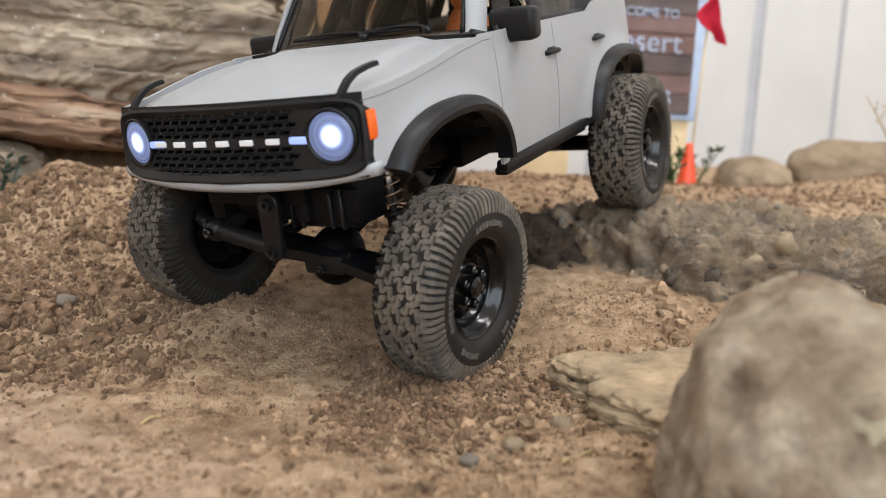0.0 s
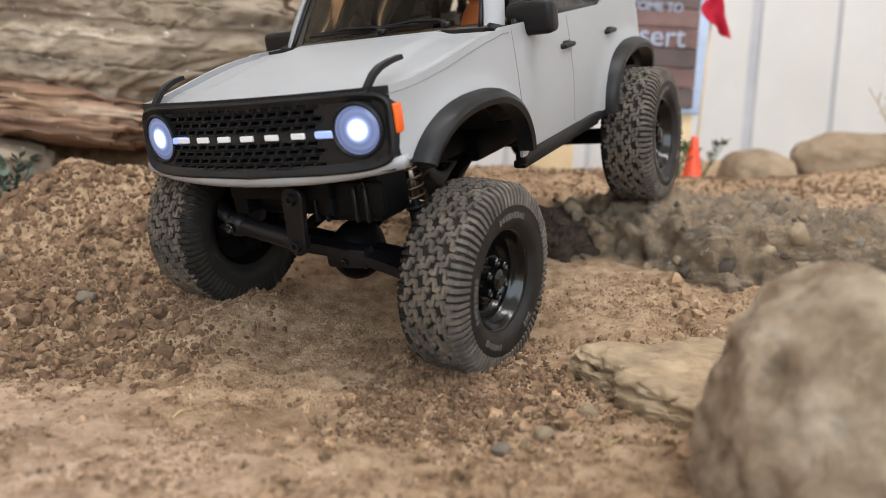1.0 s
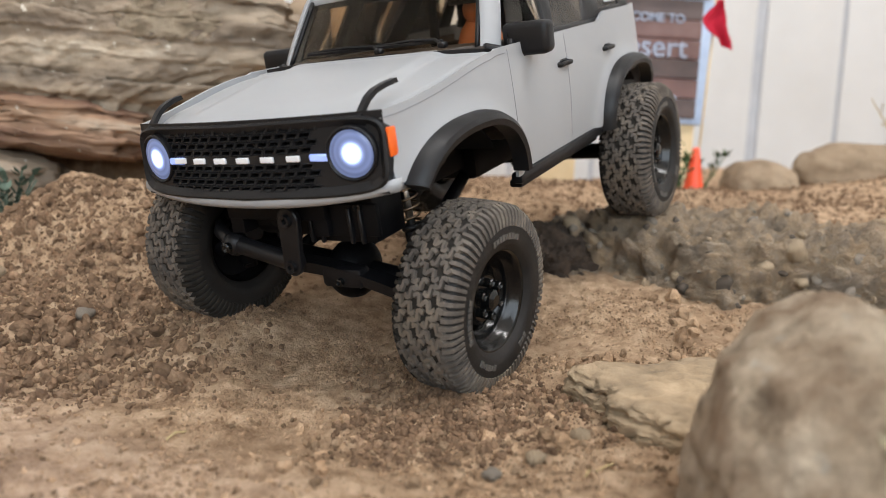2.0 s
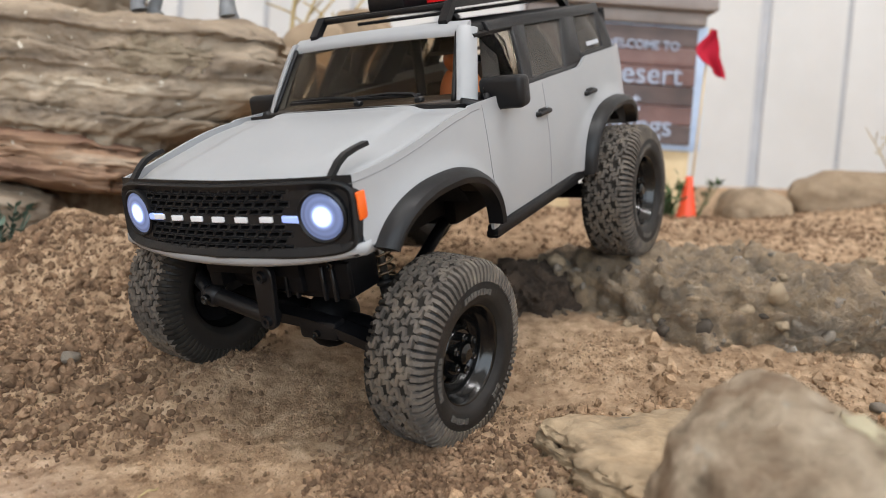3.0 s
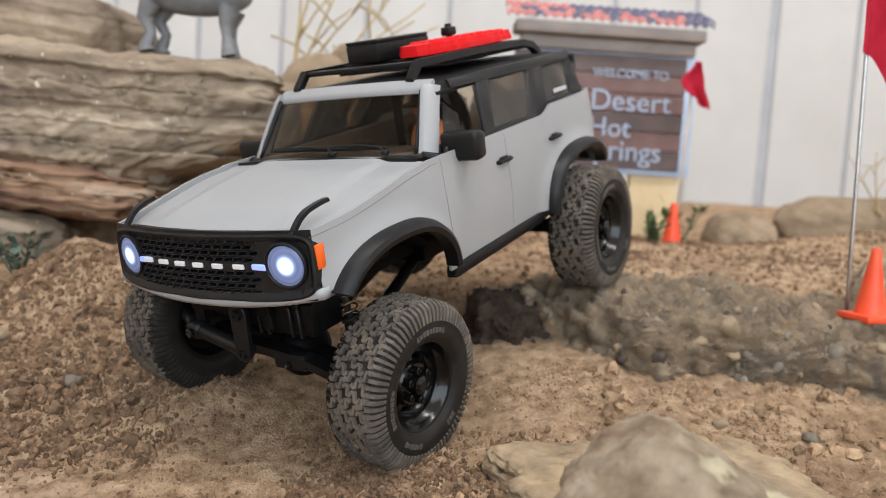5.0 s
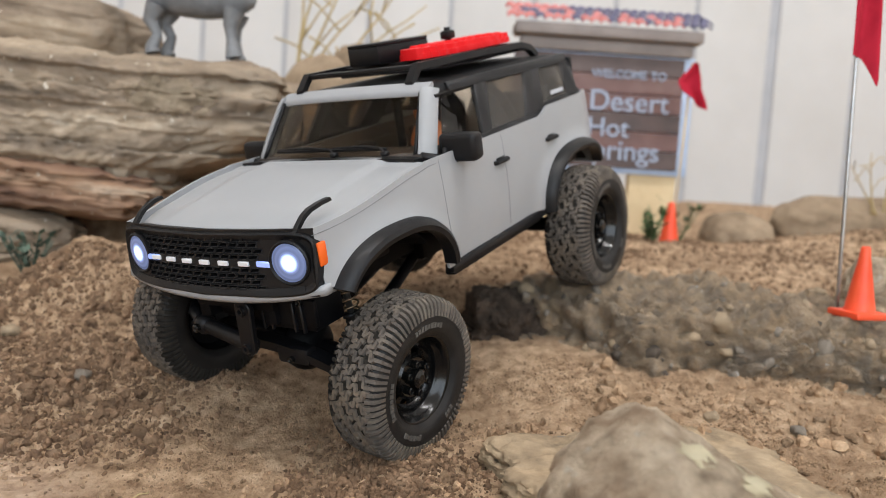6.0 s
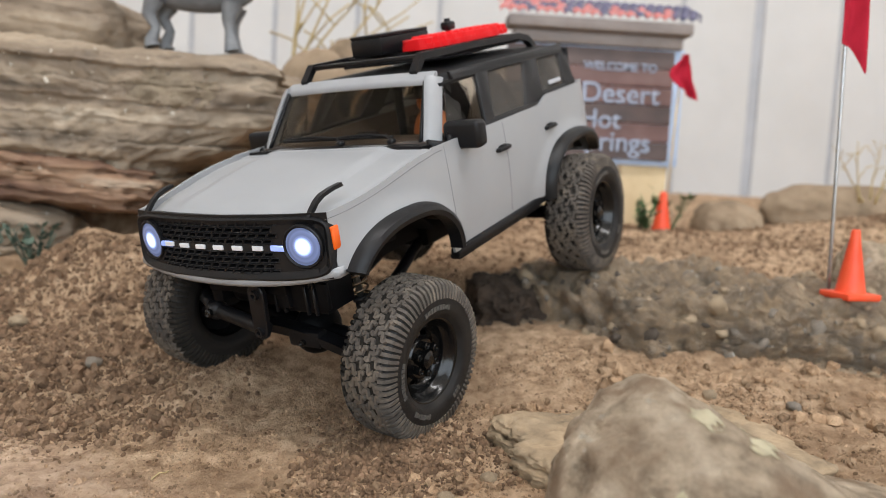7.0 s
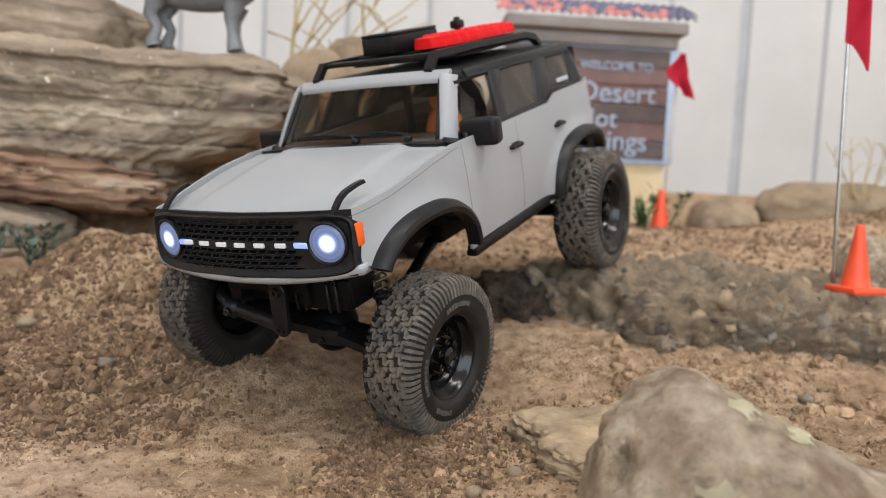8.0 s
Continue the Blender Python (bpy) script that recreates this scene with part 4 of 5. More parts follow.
for yy in (0.0125, 0.0165, 0.0275, 0.0315):
    bm = bmesh.new()
    box(bm, (0.0860, yy, 0.0315), (0.0016, 0.0012, 0.0110), 0.0003, None, 1)
    part("rib", bm, BLACK, truck)
for yy, zz in ((0.031, 0.0372), (0.013, 0.0372), (0.018, 0.0305)):
    bm = bmesh.new()
    revolve(bm, [(0.0, 0.0001), (0.0012, 0.0008), (0.0010, 0.0013), (-0.001, 0.0013)], 12)
    bmesh.ops.transform(bm, matrix=pose(0.0857, yy, zz, 0, 0, -90), verts=bm.verts)
    part("screw", bm, RIM, truck)

# front axle, leaning with the left wheel low
FLC, FRC = Vector((0.0597, 0.0505, 0.0004)), Vector((0.0600, -0.0510, 0.0175))
RLC, RRC = Vector((-0.0980, 0.0605, 0.0122)), Vector((-0.0980, -0.0580, 0.0122))
for a, b, nm in ((FRC, FLC, "front_axle"), (RRC, RLC, "rear_axle")):
    d = (b - a).normalized()
    mid = 0.5 * (a + b)
    up = Vector((1, 0, 0)).cross(d)
    bm = bmesh.new()
    tube(bm, [a + d * 0.012, b - d * 0.012], 0.0038, 12)
    r = bmesh.ops.create_icosphere(bm, subdivisions=3, radius=0.0105, matrix=Matrix.Translation(mid + d * (0.006 if nm == "front_axle" else 0)) @ Matrix.Diagonal((1.1, 0.8, 1.0, 1)))
    axle = part(nm, bm, CHASSIS, truck, "black axle housing")
    if nm == "front_axle":
        # flat ribbed lower beam in front of the housing
        for k in range(3):
            bm = bmesh.new()
            rows = []
            for i in range(9):
                s = i / 8
                p = a + (b - a) * (0.36 + 0.46 * s) + Vector((0.0125, 0, 0.0048 - 0.0014 * k + 0.0020 * math.sin(math.pi * s) - 0.0012))
                rows.append((p, (1, 0, 0), (0, 0, 1)))
            sweep(bm, rows, [(-0.0035 + 0.0004 * k, -0.0006), (0.0035 - 0.0004 * k, -0.0006), (0.0035 - 0.0004 * k, 0.0006), (-0.0035 + 0.0004 * k, 0.0006)])
            bmesh.ops.recalc_face_normals(bm, faces=bm.faces)
            part("beam_leaf", bm, BLACK, axle, angle=30)
        bm = bmesh.new()
        box(bm, mid + Vector((0.013, 0.012, 0.001)), (0.006, 0.016, 0.007), 0.0015)
        part("skid_block", bm, BLACK, axle)
        bm = bmesh.new()
        revolve(bm, [(0.0, 0.0001), (0.0012, 0.0008), (0.0010, 0.0013), (-0.001, 0.0013)], 12)
        bmesh.ops.transform(bm, matrix=Matrix.Translation(mid + Vector((0.0165, 0.012, 0.0000))) @ pose(0, 0, 0, 0, 0, -90), verts=bm.verts)
        part("screw", bm, RIM, axle)
        for sgn, c in ((1, b), (-1, a)):
            bm = bmesh.new()
            base = c - d * sgn * 0.0165
            prism(bm, [base + Vector((0.014, -0.0035, 0.0035)), base + Vector((0.014, 0.0035, 0.0035)), base + Vector((0.009, 0.0025, 0.0125)), base + Vector((0.009, -0.0025, 0.0125))], (-0.012, 0, 0))
            bmesh.ops.bevel(bm, geom=list(bm.edges), offset=0.0008, segments=2, affect="EDGES")
            part("spring_perch", bm, BLACK, axle)
            bm = bmesh.new()
            kn = c - d * sgn * 0.010
            box(bm, kn, (0.012, 0.006, 0.016), 0.002)
            tube(bm, [kn + Vector((0.002, 0, -0.009)), kn + Vector((0.002, 0, 0.009))], 0.0028, 10)
            tube(bm, [kn + Vector((0, 0, 0.002)), kn + Vector((0.018, -sgn * 0.004, 0.003))], 0.0026, 8)
            part("knuckle", bm, CHASSIS, axle)
# servo arm and steering link
bm = bmesh.new()
outline = []
for k in range(13):
    a = math.pi * k / 12
    outline.append((0.0922, 0.0085 + 0.0040 * math.cos(a), 0.0345 + 0.0040 * math.sin(a)))
for k in range(13):
    a = math.pi + math.pi * k / 12
    outline.append((0.0910, 0.0062 + 0.0033 * math.cos(a), 0.0193 + 0.0033 * math.sin(a)))
prism(bm, outline, (-0.0024, 0, 0))
bmesh.ops.bevel(bm, geom=list(bm.edges), offset=0.0004, segments=1, affect="EDGES")
arm = part("servo_arm", bm, BLACK, truck)
for p in ((0.0926, 0.0085, 0.0345), (0.0914, 0.0062, 0.0193)):
    bm = bmesh.new()
    revolve(bm, [(-0.0004, 0.0001), (-0.0004, 0.0008), (0.0008, 0.0009), (0.0010, 0.0018), (-0.001, 0.0021)], 14)
    bmesh.ops.transform(bm, matrix=pose(*p, 0, 0, -90), verts=bm.verts)
    part("screw", bm, BLACK, arm)
bm = bmesh.new()
tube(bm, [(0.0885, 0.0070, 0.0195), (0.0868, -0.0090, 0.0220), (0.0850, -0.0250, 0.0245)], 0.0030, 10)
bmesh.ops.create_icosphere(bm, subdivisions=2, radius=0.0042, matrix=Matrix.Translation((0.0855, -0.0212, 0.0240)))
tube(bm, [(0.0850, -0.0225, 0.0240), (0.0800, -0.0330, 0.0260), (0.0740, -0.0380, 0.0270)], 0.0026, 8)
link = part("steering_link", bm, BLACK, truck)
bm = bmesh.new()
revolve(bm, [(0.0008, 0.0001), (0.0014, 0.0012), (0.0010, 0.0017), (-0.001, 0.0017)], 14)
bmesh.ops.transform(bm, matrix=pose(0.0896, -0.0212, 0.0240, 0, 0, -90), verts=bm.verts)
part("screw", bm, RIM, link)
# lower suspension arms seen through the wheel wells
bm = bmesh.new()
for sgn in (1, -1):
    tube(bm, [(0.052, sgn * 0.026, 0.010), (-0.005, sgn * 0.018, 0.026)], 0.0024, 8)
    tube(bm, [(-0.092, sgn * 0.026, 0.012), (-0.035, sgn * 0.018, 0.024)], 0.0024, 8)
tube(bm, [(0.05, 0.005, 0.014), (-0.02, 0.0, 0.028)], 0.003, 8)
part("suspension_arm", bm, CHASSIS, truck)

# coil-over dampers
for sgn, low in ((1, Vector((0.0640, 0.0345, 0.0200))), (-1, Vector((0.0640, -0.0345, 0.0300))), (2, Vector((-0.096, 0.0345, 0.020))), (-2, Vector((-0.096, -0.0345, 0.020)))):
    top = Vector((0.0640 if abs(sgn) == 1 else -0.090, 0.0325 * (1 if sgn > 0 else -1), 0.0470))
    d = top - low
    bm = bmesh.new()
    tube(bm, [low, low + d * 0.14], 0.0026, 12)
    tube(bm, [low + d * 0.14, low + d * 0.2], 0.0033, 12)
    damper = part("damper", bm, BLACK, truck)
    bm = bmesh.new()
    tube(bm, [low + d * 0.1, top], 0.0013, 10)
    part("damper_rod", bm, STEEL, damper, "bright steel damper rod")
    bm = bmesh.new()
    ax = d.normalized()
    s1 = ax.cross(Vector((1, 0, 0))).normalized()
    s2 = ax.cross(s1)
    tube(bm, [low + d * (0.2 + 0.78 * k / 84) + 0.0036 * (math.cos(k * math.tau / 12) * s1 + math.sin(k * math.tau / 12) * s2) for k in range(85)], 0.00042, 6)
    part("coil_spring", bm, BRONZE, damper, "thin dark coil spring")

# ---- wheels: axle along y, outer face to +y ----
R0 = 0.0263


def wrap(s, v, h):
    a = s / R0
    r = R0 - 3.2 * v * v + h
    return (r * math.cos(a), v, r * math.sin(a))


def make_wheel():
    bm = bmesh.new()
    revolve(bm, [(-0.0100, 0.0140), (-0.0092, 0.0144), (-0.0085, 0.0133), (0.0030, 0.0126), (0.0042, 0.0112), (0.0058, 0.0120), (0.0066, 0.0129), (0.0080, 0.0132), (0.0094, 0.0139), (0.0104, 0.0144), (0.0100, 0.0148)], 56)
    wheel = link_mesh("wheel", bm, RIM, truck, "gloss black steel-style wheel", True, 35)
    # tyre carcass
    bm = bmesh.new()
    prof = [(0.0096, 0.0142), (0.0110, 0.0150), (0.0116, 0.0160), (0.0120, 0.0162), (0.0124, 0.0185), (0.0124, 0.0206), (0.0120, 0.0226), (0.0114, 0.0244), (0.0102, 0.0255)]
    prof = prof + [(0.007, R0 - 0.0003), (0.0, R0), (-0.007, R0 - 0.0003)] + [(-a, r) for a, r in reversed(prof)]
    revolve(bm, prof, 72)
    tyre = part("tyre", bm, SIDEWALL, wheel, "black tyre with dusty chunky tread", angle=50)
    # groove floor: a dust tint, coloured dark for the shade between blocks
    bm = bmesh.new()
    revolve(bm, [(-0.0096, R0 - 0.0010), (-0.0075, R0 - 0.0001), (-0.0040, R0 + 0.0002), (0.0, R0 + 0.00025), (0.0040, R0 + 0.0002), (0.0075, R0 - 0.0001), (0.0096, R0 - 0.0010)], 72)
    part("groove_floor", bm, TREAD_SHADE, wheel, "dusty tread grooves, coloured dark for shade")
    # tread: zigzag blocks in staggered columns, ribs on the shoulders
    bm = bmesh.new()
    count = 42
    pitch = R0 * math.tau / count
    rnd = random.Random(4)

    def block(cs, cv, ang, ln, wd, flip):
        line = [(ln * (i / 3 - 1), -0.46 * ln * flip * math.sin(math.pi * 1.15 * (i / 3 - 1))) for i in range(7)]
        ca, sa = math.cos(ang), math.sin(ang)
        line = [(cs + x * ca - y * sa, cv + x * sa + y * ca) for x, y in line]
        rows_ = []
        for i, (s, v) in enumerate(line):
            p0, p1 = line[max(0, i - 1)], line[min(6, i + 1)]
            tx, ty = p1[0] - p0[0], p1[1] - p0[1]
            ll = math.hypot(tx, ty)
            nx_, ny_ = -ty / ll, tx / ll
            ring = []
            for off, h in ((-1.3, -0.0002), (-0.9, 0.0012), (0.9, 0.0012), (1.3, -0.0002)):
                ring.append(bm.verts.new(wrap(s + nx_ * wd * off, v + ny_ * wd * off, h)))
            rows_.append(ring)
        for p, q in zip(rows_, rows_[1:]):
            for k in range(3):
                bm.faces.new((p[k], p[k + 1], q[k + 1], q[k]))
        bm.faces.new(rows_[0])
        bm.faces.new(rows_[-1][::-1])

    for col, v0 in enumerate((-0.0070, -0.0035, 0.0, 0.0035, 0.0070)):
        for k in range(count):
            s = (k + 0.5 * (col % 2) + 0.15 * col) * pitch
            ang = radians(62 if (k + col) % 2 else -62) + rnd.uniform(-0.1, 0.1)
            block(s, v0 + rnd.uniform(-0.0001, 0.0001), ang, 0.00220, 0.00062, 1 if (k + col) % 2 else -1)
    ribs = 78
    for sgn in (1, -1):
        first = len(bm.faces)
        for k in range(ribs):
            a0 = (k + 0.25 * sgn) * math.tau / ribs
            w = 0.00064
            long = 0.0078 if k % 2 else 0.0086
            path = [(long, R0 + 0.0010), (0.0100, R0 + 0.0004), (0.0115, 0.0257), (0.0124, 0.0236), (0.0127, 0.0214)]
            prev = None
            for i, (v, r) in enumerate(path):
                inner = [(v - 0.0008, r - 0.0012), (v - 0.0008, r - 0.0014), (v - 0.0012, r - 0.0010), (v - 0.0012, r - 0.0006), (v - 0.0012, r - 0.0004)][i]
                ring = []
                for off, (vv, rr) in ((-1.15, inner), (-0.85, (v, r)), (0.85, (v, r)), (1.15, inner)):
                    a = a0 + off * w / R0
                    ring.append(bm.verts.new((rr * math.cos(a), sgn * vv, rr * math.sin(a))))
                if prev:
                    for j in range(3):
                        bm.faces.new((prev[j], prev[j + 1], ring[j + 1], ring[j]))
                else:
                    bm.faces.new(ring)
                prev = ring
            bm.faces.new(prev[::-1])
        bm.faces.ensure_lookup_table()
        # inner ribs take the dark groove colour: shade behind the wheel
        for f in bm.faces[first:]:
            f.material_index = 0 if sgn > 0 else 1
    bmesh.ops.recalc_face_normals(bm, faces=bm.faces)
    part("tread", bm, RUBBER, wheel, "dusty chunky tread blocks", angle=30).data.materials.append(TREAD_SHADE)
    # raised bars on the sidewall in place of writing
    for a_mid, n_bars in ((1.75, 9), (0.1, 8), (4.2, 3), (-0.95, 6)):
        for k in range(n_bars):
            a = a_mid + (k - 0.5 * n_bars) * 0.088
            m = Matrix.Rotation(-a, 4, "Y") @ Matrix.Translation((0.0185, 0.0124, 0))
            bm = bmesh.new()
            box(bm, (0, 0, 0), (0.0017 - 0.0004 * (k % 3 == 1), 0.0006, 0.0011 + 0.0003 * (k % 2)), 0.0, m)
            part("sidewall_mark", bm, WORN, tyre)
    # wheel face: dished disc with slots
    bm = bmesh.new()
    n_slot, n = 8, 64
    prof = [(0.0044, 0.0116), (0.0026, 0.0109), (0.0018, 0.0100)]
    rings = revolve(bm, prof, n)
    ring_in = [bm.verts.new((0.0070 * math.cos(k * math.tau / n), 0.0026, 0.0070 * math.sin(k * math.tau / n))) for k in range(n)]
    per = n // n_slot
    for k in range(n):
        if k % per in (0, 1, per - 1):
            bm.faces.new((rings[-1][k], rings[-1][(k + 1) % n], ring_in[(k + 1) % n], ring_in[k]))
    rest = []
    for a, r in ((0.0042, 0.0060), (0.0046, 0.0022), (0.0080, 0.0020), (0.0085, 0.0013)):
        rest.append([bm.verts.new((r * math.cos(k * math.tau / n), a, r * math.sin(k * math.tau / n))) for k in range(n)])
    prev = ring_in
    for ring in rest:
        for k in range(n):
            bm.faces.new((prev[k], prev[(k + 1) % n], ring[(k + 1) % n], ring[k]))
        prev = ring
    bm.faces.new(prev)
    thicken(bm, 0.0010)
    part("rim", bm, RIM, wheel, angle=35)
    bm = bmesh.new()
    revolve(bm, [(-0.0035, 0.0002), (-0.0035, 0.0128)], 40)
    part("wheel_back", bm, DARK, wheel)
    for k in range(6):
        a = (k + 0.5) * math.tau / 6
        bm = bmesh.new()
        revolve(bm, [(0.0034, 0.0014), (0.0080, 0.0013), (0.0084, 0.0010), (0.0074, 0.0006), (0.0074, 0.0001)], 8)
        bmesh.ops.translate(bm, verts=bm.verts, vec=(0.0050 * math.cos(a), 0, 0.0050 * math.sin(a)))
        part("lug_nut", bm, RIM, wheel, angle=25)
    return wheel


def axle_turn(direction, steer):
    y = Vector(direction).normalized()
    x = y.cross(Vector((0, 0, 1))).normalized()
    z = x.cross(y)
    m = Matrix((x, y, z)).transposed().to_4x4()
    return Matrix.Rotation(radians(steer), 4, "Z") @ m


BIG = Matrix.Diagonal((1.13, 0.92, 1.13, 1))
w0 = make_wheel()
w0.matrix_local = Matrix.Translation(FLC) @ axle_turn((0.07, 1, -0.085), 0) @ BIG
for c, d, spin in ((FRC, (-0.07, -1, 0.09), 40), (RLC, (0.02, 1, -0.01), 17), (RRC, (0, -1, 0), 71)):
    copy_thing(w0, Matrix.Translation(c) @ axle_turn(d, 0) @ Matrix.Rotation(radians(spin), 4, "Y"))

# ---- load on the rack ----
case = new("equipment_case")
case.matrix_world = tm @ pose(-0.0425, -0.0100, 0.1076)
tagged(case, "small black plastic case on the roof rack", "case")
bm = bmesh.new()
box(bm, (-0.002, 0, 0.0042), (0.042, 0.018, 0.0084), 0.0012)
part("case_body", bm, BLACK, case)
bm = bmesh.new()
box(bm, (-0.002, 0, 0.0090), (0.0416, 0.0176, 0.0016), 0.0006)
part("case_lid", bm, BLACK, case)

boards = new("recovery_boards")
boards.matrix_world = tm @ pose(-0.0665, 0.0150, 0.1078)
tagged(boards, "stack of red plastic recovery boards on the roof rack", "recovery board")
for k in range(2):
    bm = bmesh.new()
    zz = 0.0004 + 0.0023 * k
    outline = []
    for i in range(96):
        a = math.tau * i / 96
        ca, sa = math.cos(a), math.sin(a)
        wave = 1 + 0.05 * math.cos(30 * a)
        outline.append((0.0430 * math.copysign(abs(ca) ** 0.62, ca), 0.0108 * math.copysign(abs(sa) ** 0.6, sa) * wave * (1.0 - 0.10 * k), zz))
    prism(bm, outline, (0, 0, 0.0024))
    if k == 1:
        for i in range(10):
            for yy in (-0.0055, 0, 0.0055):
                box(bm, (-0.0297 + 0.0066 * i, yy, zz + 0.0025), (0.0036, 0.0034, 0.0018), 0.0006, None, 1)
    part("board", bm, RED, boards, angle=30)
bm = bmesh.new()
box(bm, (0.002, -0.004, 0.0085), (0.007, 0.005, 0.004), 0.001)
tube(bm, [(0.002, -0.004, 0.004), (0.002, -0.004, 0.012)], 0.0016, 8)
part("clamp_knob", bm, BLACK, boards, "black clamp knob")

# doll at the wheel, one plain shape
bm = bmesh.new()
bmesh.ops.create_icosphere(bm, subdivisions=3, radius=1.0, matrix=Matrix.LocRotScale((0, 0, 0.013), None, (0.007, 0.010, 0.014)))
bmesh.ops.create_icosphere(bm, subdivisions=3, radius=0.0055, matrix=Matrix.Translation((0.001, 0, 0.029)))
doll = link_mesh("doll", bm, SKIN, None, "", True)
doll.matrix_world = tm @ pose(-0.020, 0.023, 0.057)
tagged(doll, "plain small orange doll shape on the truck seat", "doll")
bm = bmesh.new()
revolve(bm, [(0.0, 0.0105), (0.0008, 0.0105), (0.0012, 0.0062), (0.0042, 0.0058), (0.0056, 0.0045), (0.0058, 0.0002)], 24, "z")
hat = link_mesh("toy_hat", bm, SEAT, None, "", True)
hat.matrix_world = tm @ pose(-0.019, 0.023, 0.0885)
tagged(hat, "small dark brimmed toy hat on the doll", "hat")

# ---- cones, flags, sign ----
def cone(x, y, z, turn, size):
    th = new("traffic_cone")
    th.matrix_world = pose(x, y, z, 0, 0, turn) @ Matrix.Diagonal((size, size, size, 1))
    tagged(th, "small orange toy traffic cone standing on soil", "traffic cone", "toy traffic cones")
    bm = bmesh.new()
    box(bm, (0, 0, 0.0016), (0.0215, 0.0215, 0.0036), 0.0009)
    part("base", bm, ORANGE, th)
    bm = bmesh.new()
    rings = revolve(bm, [(0.003, 0.0082), (0.0044, 0.0075), (0.012, 0.0062), (0.031, 0.0029), (0.0362, 0.0023), (0.0370, 0.0017), (0.0345, 0.0012), (0.030, 0.0010)], 28, "z")
    part("cone", bm, ORANGE, th)
    return th


cone(0.2365, 0.335, 0.0432, 14, 0.93)
cone(0.2165, 0.583, 0.0480, 25, 1.17)


# tall flag: a thin pole with folded cloth
th = new("flag")
th.matrix_world = pose(0.2350, 0.352, 0.040)
tagged(th, "dark red cloth flag drooping from a thin pole beside a cone", "flag")
bm = bmesh.new()
tube(bm, [(-0.0058 * k / 8, 0, -0.012 + 0.200 * k / 8) for k in range(9)], 0.00095, 8)
part("pole", bm, STEEL, th, "thin grey metal pole")
bm = bmesh.new()


def cloth_point(u, v):
    x = -0.0088 + 0.0108 * u + 0.0034 * v * smoothstep(0.35, 1.0, u)
    low = 0.1290 - 0.0140 * smoothstep(0.45, 0.95, u) + 0.003 * smoothstep(0.95, 1.0, u)
    y = -0.0022 - 0.0022 * math.sin(7.5 * u + 1.2 * v) - 0.0014 * v
    return (x, y, 0.1870 + (low - 0.1870) * v)


sheet(bm, 22, 20, cloth_point)
thicken(bm, 0.0005)
part("cloth", bm, CLOTH, th, "drooping dark red cloth")

sign = new("welcome_sign")
sign.matrix_world = pose(0.168, 0.648, 0.0)
tagged(sign, "small roofed welcome sign with dark boards and pale lettering", "sign")
for px in (0.050, -0.048):
    bm = bmesh.new()
    box(bm, (px, 0.008, 0.08), (0.042, 0.012, 0.080), 0.002)
    part("post", bm, CREAM, sign, "cream-coloured stub wall")
bm = bmesh.new()
box(bm, (0.000, 0.002, 0.164), (0.156, 0.006, 0.102), 0.0015)
part("border", bm, BORDER, sign, "shiny pale blue border")
for k in range(6):
    bm = bmesh.new()
    box(bm, (-0.005, -0.0025, 0.1255 + 0.0158 * k), (0.146, 0.003, 0.0153), 0.0006, None, 1)
    part("plank", bm, (BOARD, BOARD_RED)[k in (1, 3, 4)], sign)
bm = bmesh.new()
box(bm, (0.000, 0.001, 0.2195), (0.148, 0.014, 0.0110), 0.002)
box(bm, (0.000, -0.002, 0.2300), (0.160, 0.024, 0.0100), 0.002)
part("beam", bm, BEAM, sign, "weathered grey-brown beam")
for row in range(3):
    for k in range(22):
        bm = bmesh.new()
        n = 8
        cx, cy, cz = -0.083 + 0.0078 * k + 0.0039 * (row % 2), -0.016 + 0.010 * row, 0.2360 + 0.0056 * row
        rows = []
        for i in range(2):
            rows.append([bm.verts.new((cx + 0.0042 * math.cos(math.pi * q / n), cy + 0.012 * i, cz + 0.0058 * i + 0.0034 * math.sin(math.pi * q / n))) for q in range(n + 1)])
        for q in range(n):
            bm.faces.new((rows[0][q], rows[0][q + 1], rows[1][q + 1], rows[1][q]))
        thicken(bm, 0.0009)
        part("roof_tile", bm, TILE_BLUE if (row == 1 and k % 3) or k > 19 or (row == 2 and k > 6) or (row == 0 and k % 4 == 3) else TILE_PINK, sign)


def lettering(text, x, z, size):
    cu = bpy.data.curves.new("lettering", "FONT")
    cu.body, cu.size, cu.extrude, cu.align_x = text, size, 0.0006, "LEFT"
    cu.offset = 0.0001
    ob = new("lettering", cu)
    dg = bpy.context.evaluated_depsgraph_get()
    mesh = bpy.data.meshes.new_from_object(ob.evaluated_get(dg))
    bpy.data.objects.remove(ob)
    mesh.materials.clear()
    mesh.materials.append(LETTER)
    o2 = new("lettering", mesh)
    o2.parent = sign
    o2.matrix_local = pose(x, -0.0045, z, 90, 0, 0)
    o2["label"] = "pale raised lettering"


lettering("WELCOME TO", -0.011, 0.1935, 0.0098)
lettering("Desert", -0.012, 0.1660, 0.0245)
lettering("Hot", -0.012, 0.1440, 0.0225)
lettering("Springs", -0.017, 0.1245, 0.0240)

# drooping red flag tied to the sign's edge
th = new("flag")
th.matrix_world = Matrix.Translation((0.2275, 0.594, 0.098))
tagged(th, "small red cloth flag hanging beside the sign", "flag")
bm = bmesh.new()
tube(bm, [(-0.006, 0, -0.05), (-0.001, 0, 0.104)], 0.0009, 8)
part("pole", bm, CREAM, th, "thin pale pole")
bm = bmesh.new()


